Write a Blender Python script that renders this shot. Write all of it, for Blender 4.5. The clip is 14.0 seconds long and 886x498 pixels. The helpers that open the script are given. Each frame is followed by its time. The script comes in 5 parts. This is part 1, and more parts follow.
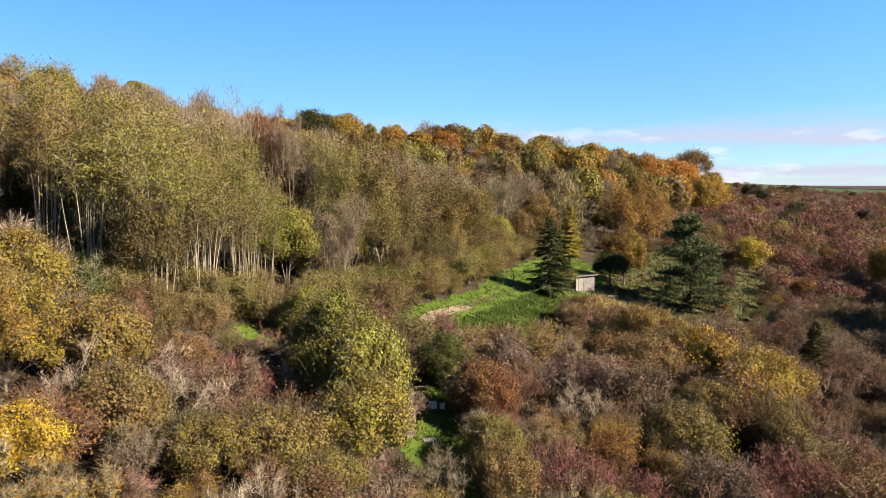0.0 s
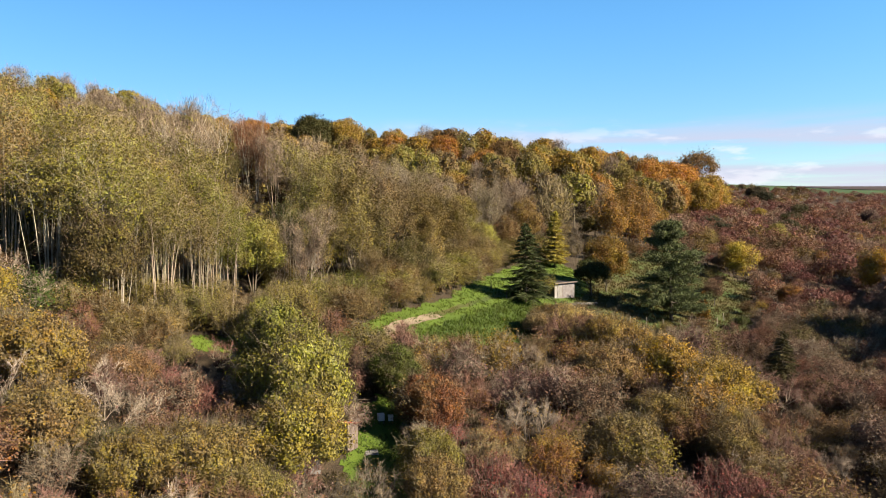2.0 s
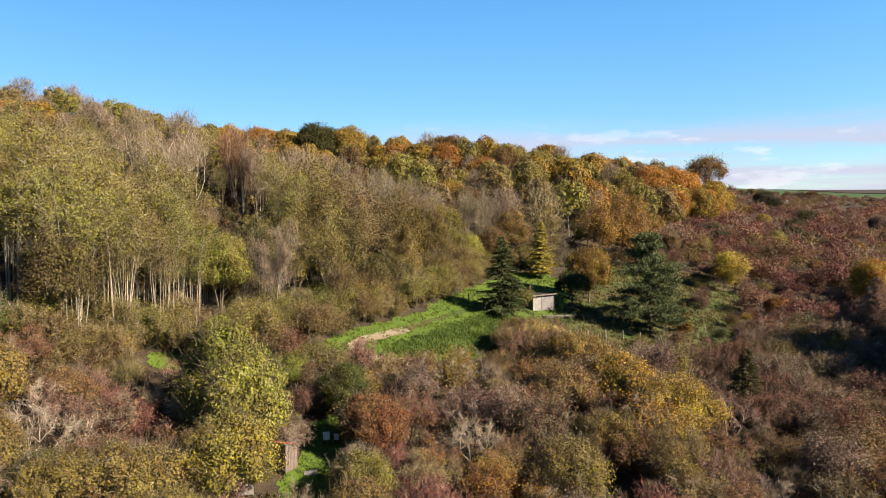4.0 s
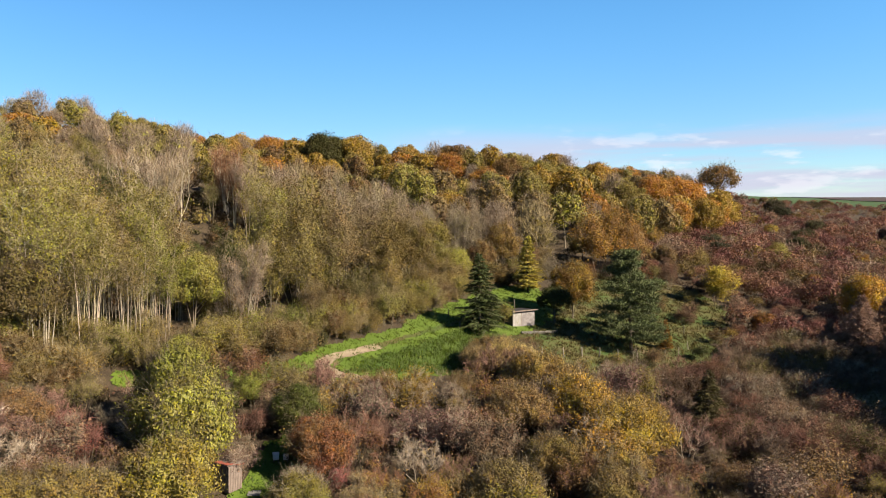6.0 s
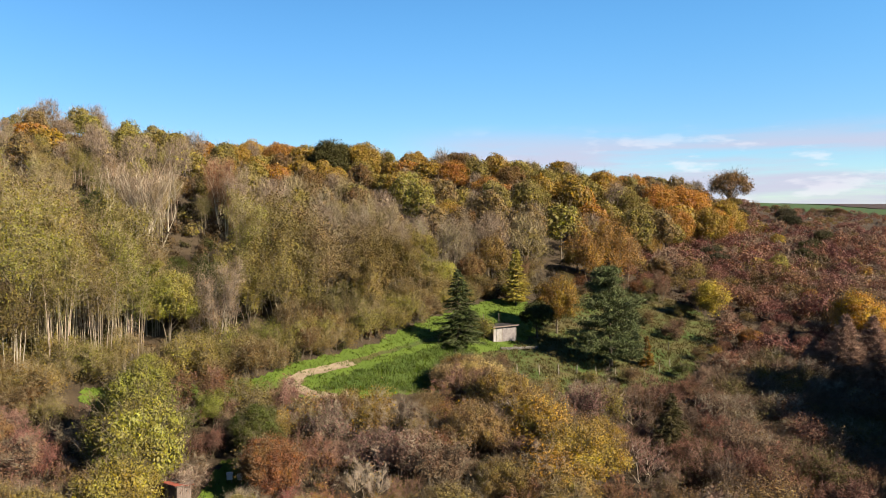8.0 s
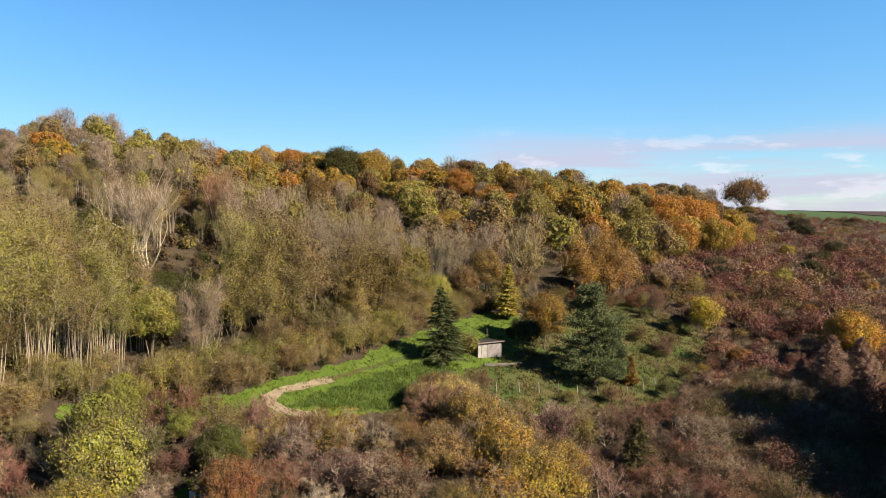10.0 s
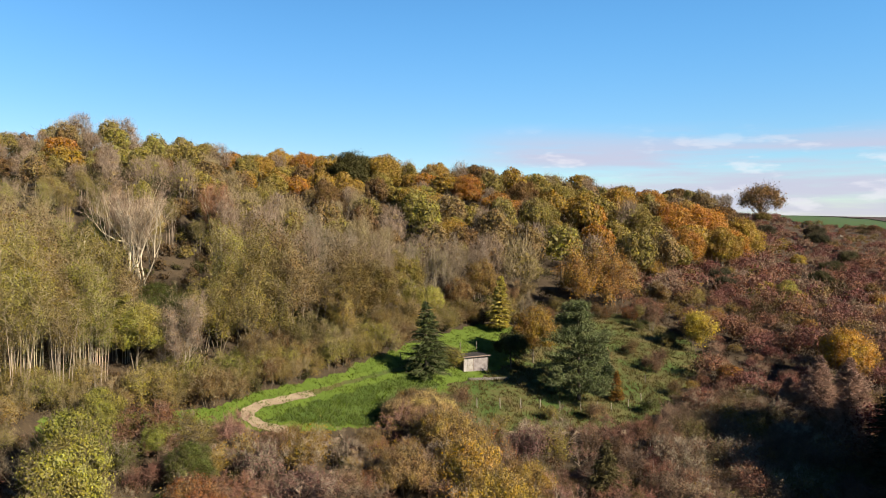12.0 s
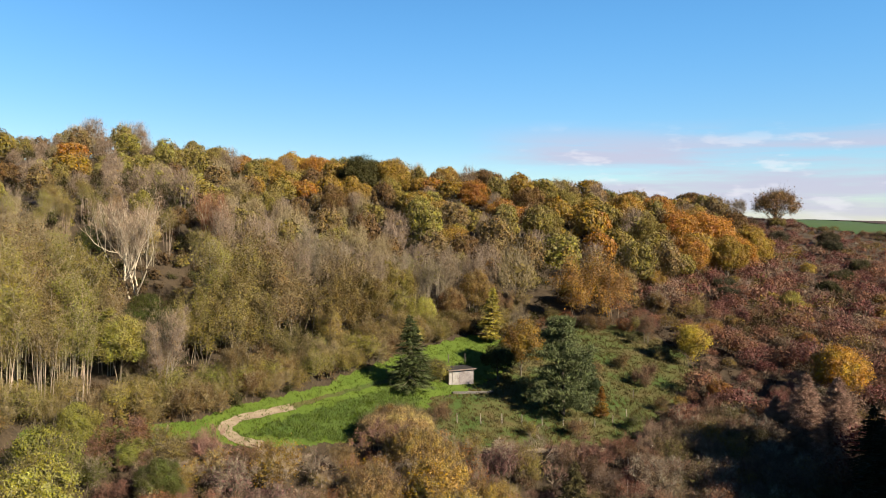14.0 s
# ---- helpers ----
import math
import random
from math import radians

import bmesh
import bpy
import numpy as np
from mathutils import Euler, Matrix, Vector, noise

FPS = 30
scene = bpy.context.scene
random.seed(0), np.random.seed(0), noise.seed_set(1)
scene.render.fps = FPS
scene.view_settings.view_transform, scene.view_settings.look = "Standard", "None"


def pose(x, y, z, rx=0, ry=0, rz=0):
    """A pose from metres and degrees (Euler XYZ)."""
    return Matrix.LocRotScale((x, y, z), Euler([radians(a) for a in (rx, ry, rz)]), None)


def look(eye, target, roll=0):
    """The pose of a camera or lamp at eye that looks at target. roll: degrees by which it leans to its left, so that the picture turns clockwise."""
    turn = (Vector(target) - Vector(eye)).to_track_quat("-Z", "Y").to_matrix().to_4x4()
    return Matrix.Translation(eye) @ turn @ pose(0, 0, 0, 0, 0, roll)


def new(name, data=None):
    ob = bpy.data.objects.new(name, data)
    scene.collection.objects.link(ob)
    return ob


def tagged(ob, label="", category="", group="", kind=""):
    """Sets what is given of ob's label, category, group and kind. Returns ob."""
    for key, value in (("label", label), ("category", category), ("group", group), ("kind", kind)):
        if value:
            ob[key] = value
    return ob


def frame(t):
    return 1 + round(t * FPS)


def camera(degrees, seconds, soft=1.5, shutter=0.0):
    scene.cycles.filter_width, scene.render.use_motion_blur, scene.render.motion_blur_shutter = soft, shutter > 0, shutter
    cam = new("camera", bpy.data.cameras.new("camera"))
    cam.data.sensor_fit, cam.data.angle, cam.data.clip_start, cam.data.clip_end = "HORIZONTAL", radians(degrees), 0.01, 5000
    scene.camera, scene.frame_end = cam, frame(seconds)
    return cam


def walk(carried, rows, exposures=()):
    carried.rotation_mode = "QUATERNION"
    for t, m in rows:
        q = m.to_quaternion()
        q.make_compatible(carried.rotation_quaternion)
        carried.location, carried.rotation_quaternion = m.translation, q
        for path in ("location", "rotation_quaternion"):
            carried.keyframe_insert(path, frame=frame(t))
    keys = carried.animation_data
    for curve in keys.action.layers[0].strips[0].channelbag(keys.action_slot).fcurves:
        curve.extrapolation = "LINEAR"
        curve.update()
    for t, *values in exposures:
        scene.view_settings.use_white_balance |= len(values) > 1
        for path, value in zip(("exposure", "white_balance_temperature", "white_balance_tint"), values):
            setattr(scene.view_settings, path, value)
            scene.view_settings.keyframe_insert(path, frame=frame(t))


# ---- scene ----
cam = camera(63.7, 14.0, soft=0.9)
METRES, EYE, TILT, LEAN, TURN = 42.0, 11.5, -3.0, 0.0, 0.0
ROWS = [
    (0.0, 0.0, 0.0, 0.0, 0.0, 0.0, -0.0),
    (0.5, 0.0282, -0.0005, 0.0029, 0.28, 0.02, 0.08),
    (1.0, 0.0604, -0.0017, 0.0071, 0.56, 0.07, 0.16),
    (1.5, 0.091, -0.0024, 0.0124, 0.88, 0.11, 0.22),
    (2.0, 0.1254, -0.0028, 0.0194, 1.3, 0.13, 0.26),
    (2.5, 0.1583, -0.0033, 0.0262, 1.69, 0.15, 0.31),
    (3.0, 0.1945, -0.004, 0.0343, 2.11, 0.19, 0.34),
    (5.5, 0.3734, -0.0188, 0.082, 4.4, 0.55, 0.19),
    (6.0, 0.4105, -0.023, 0.0923, 4.9, 0.61, 0.1),
    (6.5, 0.4448, -0.0263, 0.1031, 5.34, 0.64, 0.01),
    (7.0, 0.4816, -0.0291, 0.1159, 5.84, 0.66, -0.09),
    (7.5, 0.5152, -0.031, 0.1283, 6.28, 0.67, -0.19),
    (8.0, 0.5512, -0.0329, 0.1415, 6.77, 0.67, -0.3),
    (10.5, 0.7176, -0.0435, 0.2125, 9.29, 0.62, -0.97),
    (11.0, 0.7511, -0.0435, 0.227, 9.82, 0.57, -1.13),
    (11.5, 0.7817, -0.0427, 0.2407, 10.3, 0.51, -1.25),
    (12.0, 0.8148, -0.0411, 0.2559, 10.81, 0.44, -1.4),
    (12.5, 0.8452, -0.0392, 0.2702, 11.28, 0.38, -1.5),
    (13.0, 0.8781, -0.036, 0.2859, 11.77, 0.29, -1.63),
    (13.5, 0.9078, -0.032, 0.3005, 12.22, 0.21, -1.74),
    (14.0, 0.941, -0.0275, 0.316, 12.72, 0.16, -1.84),
]
walk(cam, [(t, pose(0, 0, EYE, TILT, LEAN, TURN) @ pose(METRES * x, METRES * y, METRES * z, 90 + pitch, roll, yaw)) for t, x, y, z, yaw, pitch, roll in ROWS],
     [(0.0, 2.28), (5.0, 2.22), (9.0, 2.14), (14.0, 2.08)])

# ---- light ----
SUN_DIR = Vector((0.92, -0.38, 0.0)).normalized()
SUN_ELEV = radians(31.0)
world = bpy.data.worlds.new("sky")
scene.world = world
world.use_nodes = True
wn, wl = world.node_tree.nodes, world.node_tree.links
sky = wn.new("ShaderNodeTexSky")
sky.sky_type, sky.sun_disc = "NISHITA", False
sky.sun_elevation = SUN_ELEV
sky.sun_rotation = math.atan2(SUN_DIR.x, SUN_DIR.y)
sky.altitude, sky.air_density, sky.dust_density, sky.ozone_density = 600, 1.0, 0.0, 1.6
wn["Background"].inputs["Strength"].default_value = 0.05
deep = wn.new("ShaderNodeHueSaturation")
deep.inputs["Saturation"].default_value = 1.2
wl.new(sky.outputs[0], deep.inputs["Color"])
# thin cloud banks low over the plateau
way = wn.new("ShaderNodeTexCoord")
split = wn.new("ShaderNodeSeparateXYZ")
wl.new(way.outputs["Generated"], split.inputs[0])


def sky_math(op, a, b=None, c=None):
    x = wn.new("ShaderNodeMath")
    x.operation = op
    for k, v in enumerate((a, b, c)):
        if v is None:
            continue
        if isinstance(v, (int, float)):
            x.inputs[k].default_value = v
        else:
            wl.new(v, x.inputs[k])
    return x.outputs[0]


def sky_ramp(v, a, b, lo=0.0, hi=1.0):
    x = wn.new("ShaderNodeMapRange")
    x.interpolation_type = "SMOOTHSTEP"
    for k, q in (("From Min", a), ("From Max", b), ("To Min", lo), ("To Max", hi)):
        x.inputs[k].default_value = q
    wl.new(v, x.inputs["Value"])
    return x.outputs["Result"]


def sky_mix(f, a, b, mode="MIX"):
    x = wn.new("ShaderNodeMix")
    x.data_type, x.blend_type = "RGBA", mode
    for k, v in ((0, f), (6, a), (7, b)):
        if isinstance(v, tuple):
            x.inputs[k].default_value = (*v, 1)
        elif isinstance(v, (int, float)):
            x.inputs[k].default_value = v
        else:
            wl.new(v, x.inputs[k])
    return x.outputs[2]


def cloud_noise(sx, sz, shift, detail):
    m = wn.new("ShaderNodeMapping")
    m.inputs["Scale"].default_value = (sx, sx, sz)
    m.inputs["Location"].default_value = shift
    wl.new(way.outputs["Generated"], m.inputs["Vector"])
    x = wn.new("ShaderNodeTexNoise")
    x.inputs["Scale"].default_value, x.inputs["Detail"].default_value, x.inputs["Roughness"].default_value = 1.0, detail, 0.55
    wl.new(m.outputs[0], x.inputs["Vector"])
    return x.outputs["Fac"]


haze = sky_mix(sky_ramp(split.outputs["Z"], 0.0, 0.30, 1.0, 0.0), (0.58, 0.79, 0.87), (0.50, 0.54, 0.62))
haze = sky_mix(sky_ramp(split.outputs["Z"], 0.32, 0.9), haze, (0.30, 0.38, 0.48))
blue = sky_mix(1.0, deep.outputs[0], haze, "MULTIPLY")
# paler towards the open plateau
blue = sky_mix(sky_ramp(split.outputs["X"], -0.6, 0.15), sky_mix(1.0, blue, (0.84, 0.88, 0.90), "MULTIPLY"), sky_mix(1.0, blue, (1.05, 1.11, 1.11), "MULTIPLY"))
low = sky_math("MULTIPLY", sky_ramp(split.outputs["Z"], -0.02, 0.02), sky_ramp(split.outputs["Z"], 0.085, 0.135, 1.0, 0.0))
side = sky_ramp(split.outputs["X"], -0.22, -0.04)
banks = sky_math("MULTIPLY", sky_math("MULTIPLY", sky_ramp(cloud_noise(2.6, 30.0, (3.1, 0.7, 1.3), 6.0), 0.36, 0.60), low), side)
puffs = sky_math("MULTIPLY", sky_math("MULTIPLY", sky_ramp(cloud_noise(11.0, 40.0, (0.4, 2.2, 0.2), 4.0), 0.54, 0.66), low), side)
blue = sky_mix(sky_math("MULTIPLY", banks, 0.85), blue, (2.9, 2.85, 3.6))
blue = sky_mix(sky_math("MULTIPLY", puffs, 0.42), blue, (4.6, 4.5, 4.7))
wl.new(blue, wn["Background"].inputs["Color"])
lamp = bpy.data.lights.new("sun", "SUN")
lamp.energy, lamp.angle, lamp.color = 5.0, radians(0.6), (1.0, 0.86, 0.68)
sun = new("sun", lamp)
sun.matrix_world = look(SUN_DIR * 300 * math.cos(SUN_ELEV) + Vector((0, 0, 300 * math.sin(SUN_ELEV))), (0, 0, 0))


# ---- materials ----
def nodes_of(name):
    m = bpy.data.materials.new(name)
    m.use_nodes = True
    t = m.node_tree
    return m, t.nodes, t.links, t.nodes["Principled BSDF"]


def noise_node(n, l, vec, scale, detail=4.0, rough=0.6):
    x = n.new("ShaderNodeTexNoise")
    x.inputs["Scale"].default_value, x.inputs["Detail"].default_value, x.inputs["Roughness"].default_value = scale, detail, rough
    if vec:
        l.new(vec, x.inputs["Vector"])
    return x.outputs["Fac"]


def remap(n, l, fac, a, b, lo, hi):
    x = n.new("ShaderNodeMapRange")
    for k, v in (("From Min", a), ("From Max", b), ("To Min", lo), ("To Max", hi)):
        x.inputs[k].default_value = v
    l.new(fac, x.inputs["Value"])
    return x.outputs["Result"]


def mix(n, l, fac, a, b, mode="MIX"):
    x = n.new("ShaderNodeMix")
    x.data_type, x.blend_type = "RGBA", mode
    for k, v in ((0, fac), (6, a), (7, b)):
        if isinstance(v, (int, float)):
            x.inputs[k].default_value = v
        elif isinstance(v, tuple):
            x.inputs[k].default_value = (*v, 1)
        else:
            l.new(v, x.inputs[k])
    return x.outputs[2]


def bump(n, l, height, bsdf, strength, distance):
    x = n.new("ShaderNodeBump")
    x.inputs["Strength"].default_value, x.inputs["Distance"].default_value = strength, distance
    l.new(height, x.inputs["Height"])
    l.new(x.outputs[0], bsdf.inputs["Normal"])


def leaf_material(name, see_through, spread, gloss, boughs=(0.62, 1.36)):
    """Leaves: the plant's own colour, varied leaf by leaf and branch by branch, partly see-through."""
    m, n, l, b = nodes_of(name)
    info, geo = n.new("ShaderNodeObjectInfo"), n.new("ShaderNodeNewGeometry")
    r = geo.outputs["Random Per Island"]
    hsv = n.new("ShaderNodeHueSaturation")
    l.new(info.outputs["Color"], hsv.inputs["Color"])
    patch = noise_node(n, l, geo.outputs["Position"], 0.55, 3.0)
    l.new(remap(n, l, patch, 0.3, 0.7, 0.5 - spread, 0.5 + spread), hsv.inputs["Hue"])
    l.new(remap(n, l, r, 0, 1, 0.75, 1.12), hsv.inputs["Saturation"])
    wn_ = n.new("ShaderNodeTexWhiteNoise")
    wn_.noise_dimensions = "1D"
    l.new(r, wn_.inputs["W"])
    # brightness noise in bough-sized patches, adding light-dark contrast to the crowns
    bough = remap(n, l, noise_node(n, l, geo.outputs["Position"], 1.1, 2.5, 0.6), 0.33, 0.67, *boughs)
    value = n.new("ShaderNodeMath")
    value.operation = "MULTIPLY"
    l.new(remap(n, l, wn_.outputs["Value"], 0, 1, 0.8, 1.2), value.inputs[0])
    l.new(bough, value.inputs[1])
    l.new(value.outputs[0], hsv.inputs["Value"])
    col = mix(n, l, remap(n, l, info.outputs["Random"], 0, 1, 0.0, 0.22), hsv.outputs[0], (0.06, 0.04, 0.02))
    l.new(col, b.inputs["Base Color"])
    b.inputs["Roughness"].default_value, b.inputs["Specular IOR Level"].default_value = gloss, 0.06
    tr, sh = n.new("ShaderNodeBsdfTranslucent"), n.new("ShaderNodeMixShader")
    l.new(col, tr.inputs["Color"])
    sh.inputs[0].default_value = see_through
    l.new(b.outputs[0], sh.inputs[1])
    l.new(tr.outputs[0], sh.inputs[2])
    l.new(sh.outputs[0], n["Material Output"].inputs["Surface"])
    return m


def bark_material(name):
    m, n, l, b = nodes_of(name)
    info, geo = n.new("ShaderNodeObjectInfo"), n.new("ShaderNodeNewGeometry")
    tc = n.new("ShaderNodeTexCoord")
    f = noise_node(n, l, tc.outputs["Object"], 2.2, 6.0, 0.7)
    g = noise_node(n, l, tc.outputs["Object"], 14.0, 3.0)
    c = mix(n, l, remap(n, l, f, 0.4, 0.75, 0.0, 0.7), info.outputs["Color"], (0.028, 0.022, 0.017))
    c = mix(n, l, remap(n, l, g, 0.4, 0.7, 0.0, 0.35), c, (0.12, 0.105, 0.08))
    l.new(c, b.inputs["Base Color"])
    b.inputs["Roughness"].default_value = 0.9
    bump(n, l, g, b, 0.5, 0.02)
    return m


def two_tone(name, a, c, scale, third=None, rough=0.9, fine=9.0, relief=0.05, low=0.4, high=0.62):
    """A surface mottled between two colours at one scale, with specks of a third at a finer one."""
    m, n, l, b = nodes_of(name)
    geo = n.new("ShaderNodeNewGeometry")
    p = geo.outputs["Position"]
    f, g = noise_node(n, l, p, scale, 5.0, 0.65), noise_node(n, l, p, fine, 4.0, 0.7)
    col = mix(n, l, remap(n, l, f, low, high, 0, 1), a, c)
    if third:
        col = mix(n, l, remap(n, l, g, 0.5, 0.68, 0, 0.85), col, third)
    l.new(col, b.inputs["Base Color"])
    b.inputs["Roughness"].default_value, b.inputs["Specular IOR Level"].default_value = rough, 0.2
    bump(n, l, g, b, 0.7, relief)
    return m


LEAF = leaf_material("autumn_leaves", 0.28, 0.022, 0.6)
NEEDLE = leaf_material("needles", 0.10, 0.008, 0.6)
BLADE = leaf_material("grass_blades", 0.15, 0.010, 0.6, (0.85, 1.15))
TWIG = leaf_material("twigs", 0.0, 0.006, 0.85, (0.55, 1.45))
BARK = bark_material("bark")
# litter colour lowered, with some of the shade between shrubs in it
LITTER = two_tone("leaf_litter", (0.020, 0.014, 0.008), (0.034, 0.024, 0.013), 0.9, (0.046, 0.032, 0.016), fine=6.0, relief=0.15)
GRASS = two_tone("meadow_grass", (0.040, 0.066, 0.005), (0.056, 0.084, 0.007), 0.22, (0.030, 0.046, 0.005), fine=5.0, relief=0.08)
PASTURE = two_tone("dry_pasture", (0.026, 0.046, 0.006), (0.056, 0.042, 0.015), 0.16, (0.020, 0.024, 0.006), fine=4.0, relief=0.10)
DIRT = two_tone("pale_dirt", (0.150, 0.118, 0.078), (0.107, 0.078, 0.050), 0.8, (0.172, 0.143, 0.104), fine=7.0, relief=0.03)
LONG_GRASS = two_tone("long_grass", (0.028, 0.050, 0.006), (0.040, 0.060, 0.007), 0.3, (0.022, 0.036, 0.005), fine=5.0, relief=0.12)
CROP = two_tone("winter_crop", (0.018, 0.038, 0.006), (0.022, 0.043, 0.008), 0.03, (0.014, 0.029, 0.006), fine=0.5)
PLOUGH = two_tone("ploughed_soil", (0.020, 0.012, 0.009), (0.029, 0.017, 0.012), 0.02, (0.017, 0.010, 0.006), fine=0.4)
WOOD = two_tone("grey_boards", (0.078, 0.069, 0.059), (0.047, 0.039, 0.030), 1.6, (0.102, 0.092, 0.083), fine=11.0, relief=0.01)
GREYWASH = two_tone("greyed_whitewash", (0.125, 0.113, 0.11), (0.082, 0.072, 0.07), 2.4, (0.16, 0.15, 0.143), fine=9.0, relief=0.01)
PALE = two_tone("whitewashed_boards", (0.165, 0.157, 0.145), (0.115, 0.103, 0.092), 1.9, (0.19, 0.183, 0.17), fine=9.0, relief=0.01)
BROWN = two_tone("brown_boards", (0.070, 0.052, 0.042), (0.10, 0.078, 0.064), 2.5, (0.13, 0.11, 0.095), fine=16.0, relief=0.01)
TARPAPER = two_tone("tar_paper", (0.012, 0.011, 0.011), (0.020, 0.018, 0.016), 1.2, (0.027, 0.023, 0.020), fine=8.0)
RED_TILE = two_tone("red_tiles", (0.141, 0.033, 0.020), (0.102, 0.027, 0.018), 3.0, (0.165, 0.062, 0.039), fine=14.0, relief=0.01)
STONE = two_tone("pale_stone", (0.086, 0.079, 0.067), (0.064, 0.058, 0.050), 2.2, (0.098, 0.095, 0.084), fine=9.0, relief=0.03)
RENDER = two_tone("ochre_wall", (0.104, 0.083, 0.054), (0.081, 0.061, 0.038), 0.9, (0.121, 0.104, 0.075), fine=6.0)
WHITE = two_tone("white_paint", (0.421, 0.416, 0.400), (0.378, 0.367, 0.346), 2.0, (0.432, 0.432, 0.421), fine=9.0, relief=0.004)

# ---- the lie of the land ----
NEAR_X, NEAR_Y, NEAR_R = (-60, -30, 0, 30, 60, 95), (10, 40, 70, 100, 130), 26.0
NEAR_Z = [[0.1, 11.5, 13.0, 2.9, 19.2], [7.5, 0.8, 1.2, 2.8, 4.2], [0.7, -0.6, 2.6, 3.9, -0.6], [-8.9, 3.4, 1.2, -0.7, 2.1], [1.8, 2.9, -2.6, -0.4, -0.2], [0.9, -0.3, -0.3, 1.5, 1.7]]
FAR_X, FAR_Y, FAR_R = (-110, -50, 10, 70, 130), (180, 240, 300), 50.0
FAR_Z = [[44.3, -5.1, 12.0], [-22.2, 10.0, 4.4], [16.1, 12.8, -7.5], [-6.8, -1.6, 7.1], [3.4, -2.5, 1.5]]


def land(x, y):
    """The ground's height: a long rise to a plateau, with swells and hollows on it."""
    x, y = np.asarray(x, float), np.asarray(y, float)
    s = np.clip((y + 20) / 440, 0, 1)
    z = -14 + 39.5 * s * s * (3 - 2 * s)
    for xs, ys, r, zs in ((NEAR_X, NEAR_Y, NEAR_R, NEAR_Z), (FAR_X, FAR_Y, FAR_R, FAR_Z)):
        for i, a in enumerate(xs):
            for j, b in enumerate(ys):
                z = z + zs[i][j] * np.exp(-((x - a) ** 2 + (y - b) ** 2) / (2 * r * r))
    return z


def inside(poly, x, y):
    """Whether points lie in a polygon."""
    x, y = np.asarray(x, float), np.asarray(y, float)
    r = np.zeros(x.shape, bool)
    for (x0, y0), (x1, y1) in zip(poly, poly[1:] + poly[:1]):
        cross = (y0 > y) != (y1 > y)
        with np.errstate(divide="ignore", invalid="ignore"):
            r ^= cross & (x < (x1 - x0) * (y - y0) / (y1 - y0) + x0)
    return r


def mesh_of(name, v, f):
    """A mesh from arrays of places and of triangles or quads."""
    v, f = np.asarray(v, np.float32), np.asarray(f, np.int32)
    me = bpy.data.meshes.new(name)
    k = f.shape[1]
    me.vertices.add(len(v))
    me.vertices.foreach_set("co", v.ravel())
    me.loops.add(f.size)
    me.loops.foreach_set("vertex_index", f.ravel())
    me.polygons.add(len(f))
    me.polygons.foreach_set("loop_start", np.arange(0, f.size, k, dtype=np.int32))
    me.polygons.foreach_set("loop_total", np.full(len(f), k, np.int32))
    me.update(calc_edges=True)
    return me


def sheet(name, xs, ys, lift, material, keep=None, smooth=True, label="", category=""):
    """A piece of ground over a grid of places."""
    gx, gy = np.meshgrid(xs, ys, indexing="ij")
    v = np.stack([gx, gy, land(gx, gy) + lift], -1).reshape(-1, 3)
    i = np.arange(gx.size).reshape(gx.shape)
    f = np.stack([i[:-1, :-1], i[1:, :-1], i[1:, 1:], i[:-1, 1:]], -1).reshape(-1, 4)
    if keep is not None:
        c = v[f].mean(1)
        f = f[keep(c[:, 0], c[:, 1])]
        used = np.unique(f)
        back = np.zeros(len(v), int)
        back[used] = np.arange(len(used))
        v, f = v[used], back[f]
    me = mesh_of(name, v, f)
    me.materials.append(material)
    me.polygons.foreach_set("use_smooth", np.full(len(f), smooth))
    return tagged(new(name, me), label, category, kind="structure")


GXS = np.concatenate([np.arange(-2600, -200, 120), np.arange(-200, -60, 7), np.arange(-60, 100, 1.6), np.arange(100, 220, 6), np.arange(220, 2700, 120)])
GYS = np.concatenate([np.arange(-1500, -60, 120), np.arange(-60, 20, 8), np.arange(20, 140, 1.6), np.arange(140, 360, 5), np.arange(360, 520, 16), np.arange(520, 3200, 130)])
sheet("ground", GXS, GYS, 0.0, LITTER, label="brown leaf-littered hillside soil under scrub and trees", category="ground")

MEADOW = [(-18, 59.5), (-11.4, 66), (-5, 72), (-3.2, 76.5), (-0.2, 81), (3.5, 86.5), (4.8, 91.5), (6.8, 97.5), (9.2, 104), (12.5, 112), (17, 121), (22, 124),
          (25, 118), (25, 108), (21.5, 99), (17, 92.5), (18, 86), (17, 79), (8, 73.2), (2, 69.8), (-6, 66), (-16, 57.5)]
FIELD = [(25, 118), (25, 108), (21.5, 99), (17, 92.5), (18, 86), (17, 79), (29, 84.8), (36, 89.2), (42, 94), (46, 101), (50, 110), (56, 124), (54, 131), (49, 138), (42, 140), (32, 135), (27, 127)]
GARDEN = [(-1.6, 42), (2.4, 43), (2.6, 47), (1.6, 52), (0.2, 58), (-1.8, 58), (-2.4, 52), (-2.6, 46)]


def wavy(poly, amount):
    """A test for being in a polygon whose edge is ragged."""
    def test(x, y):
        dx = amount * (np.sin(x * 1.7 + y * 0.9) + 0.6 * np.sin(y * 2.9 - x * 1.3))
        dy = amount * (np.cos(y * 1.4 - x * 1.1) + 0.6 * np.sin(x * 3.1 + y * 0.7))
        return inside(poly, x + dx, y + dy)
    return test


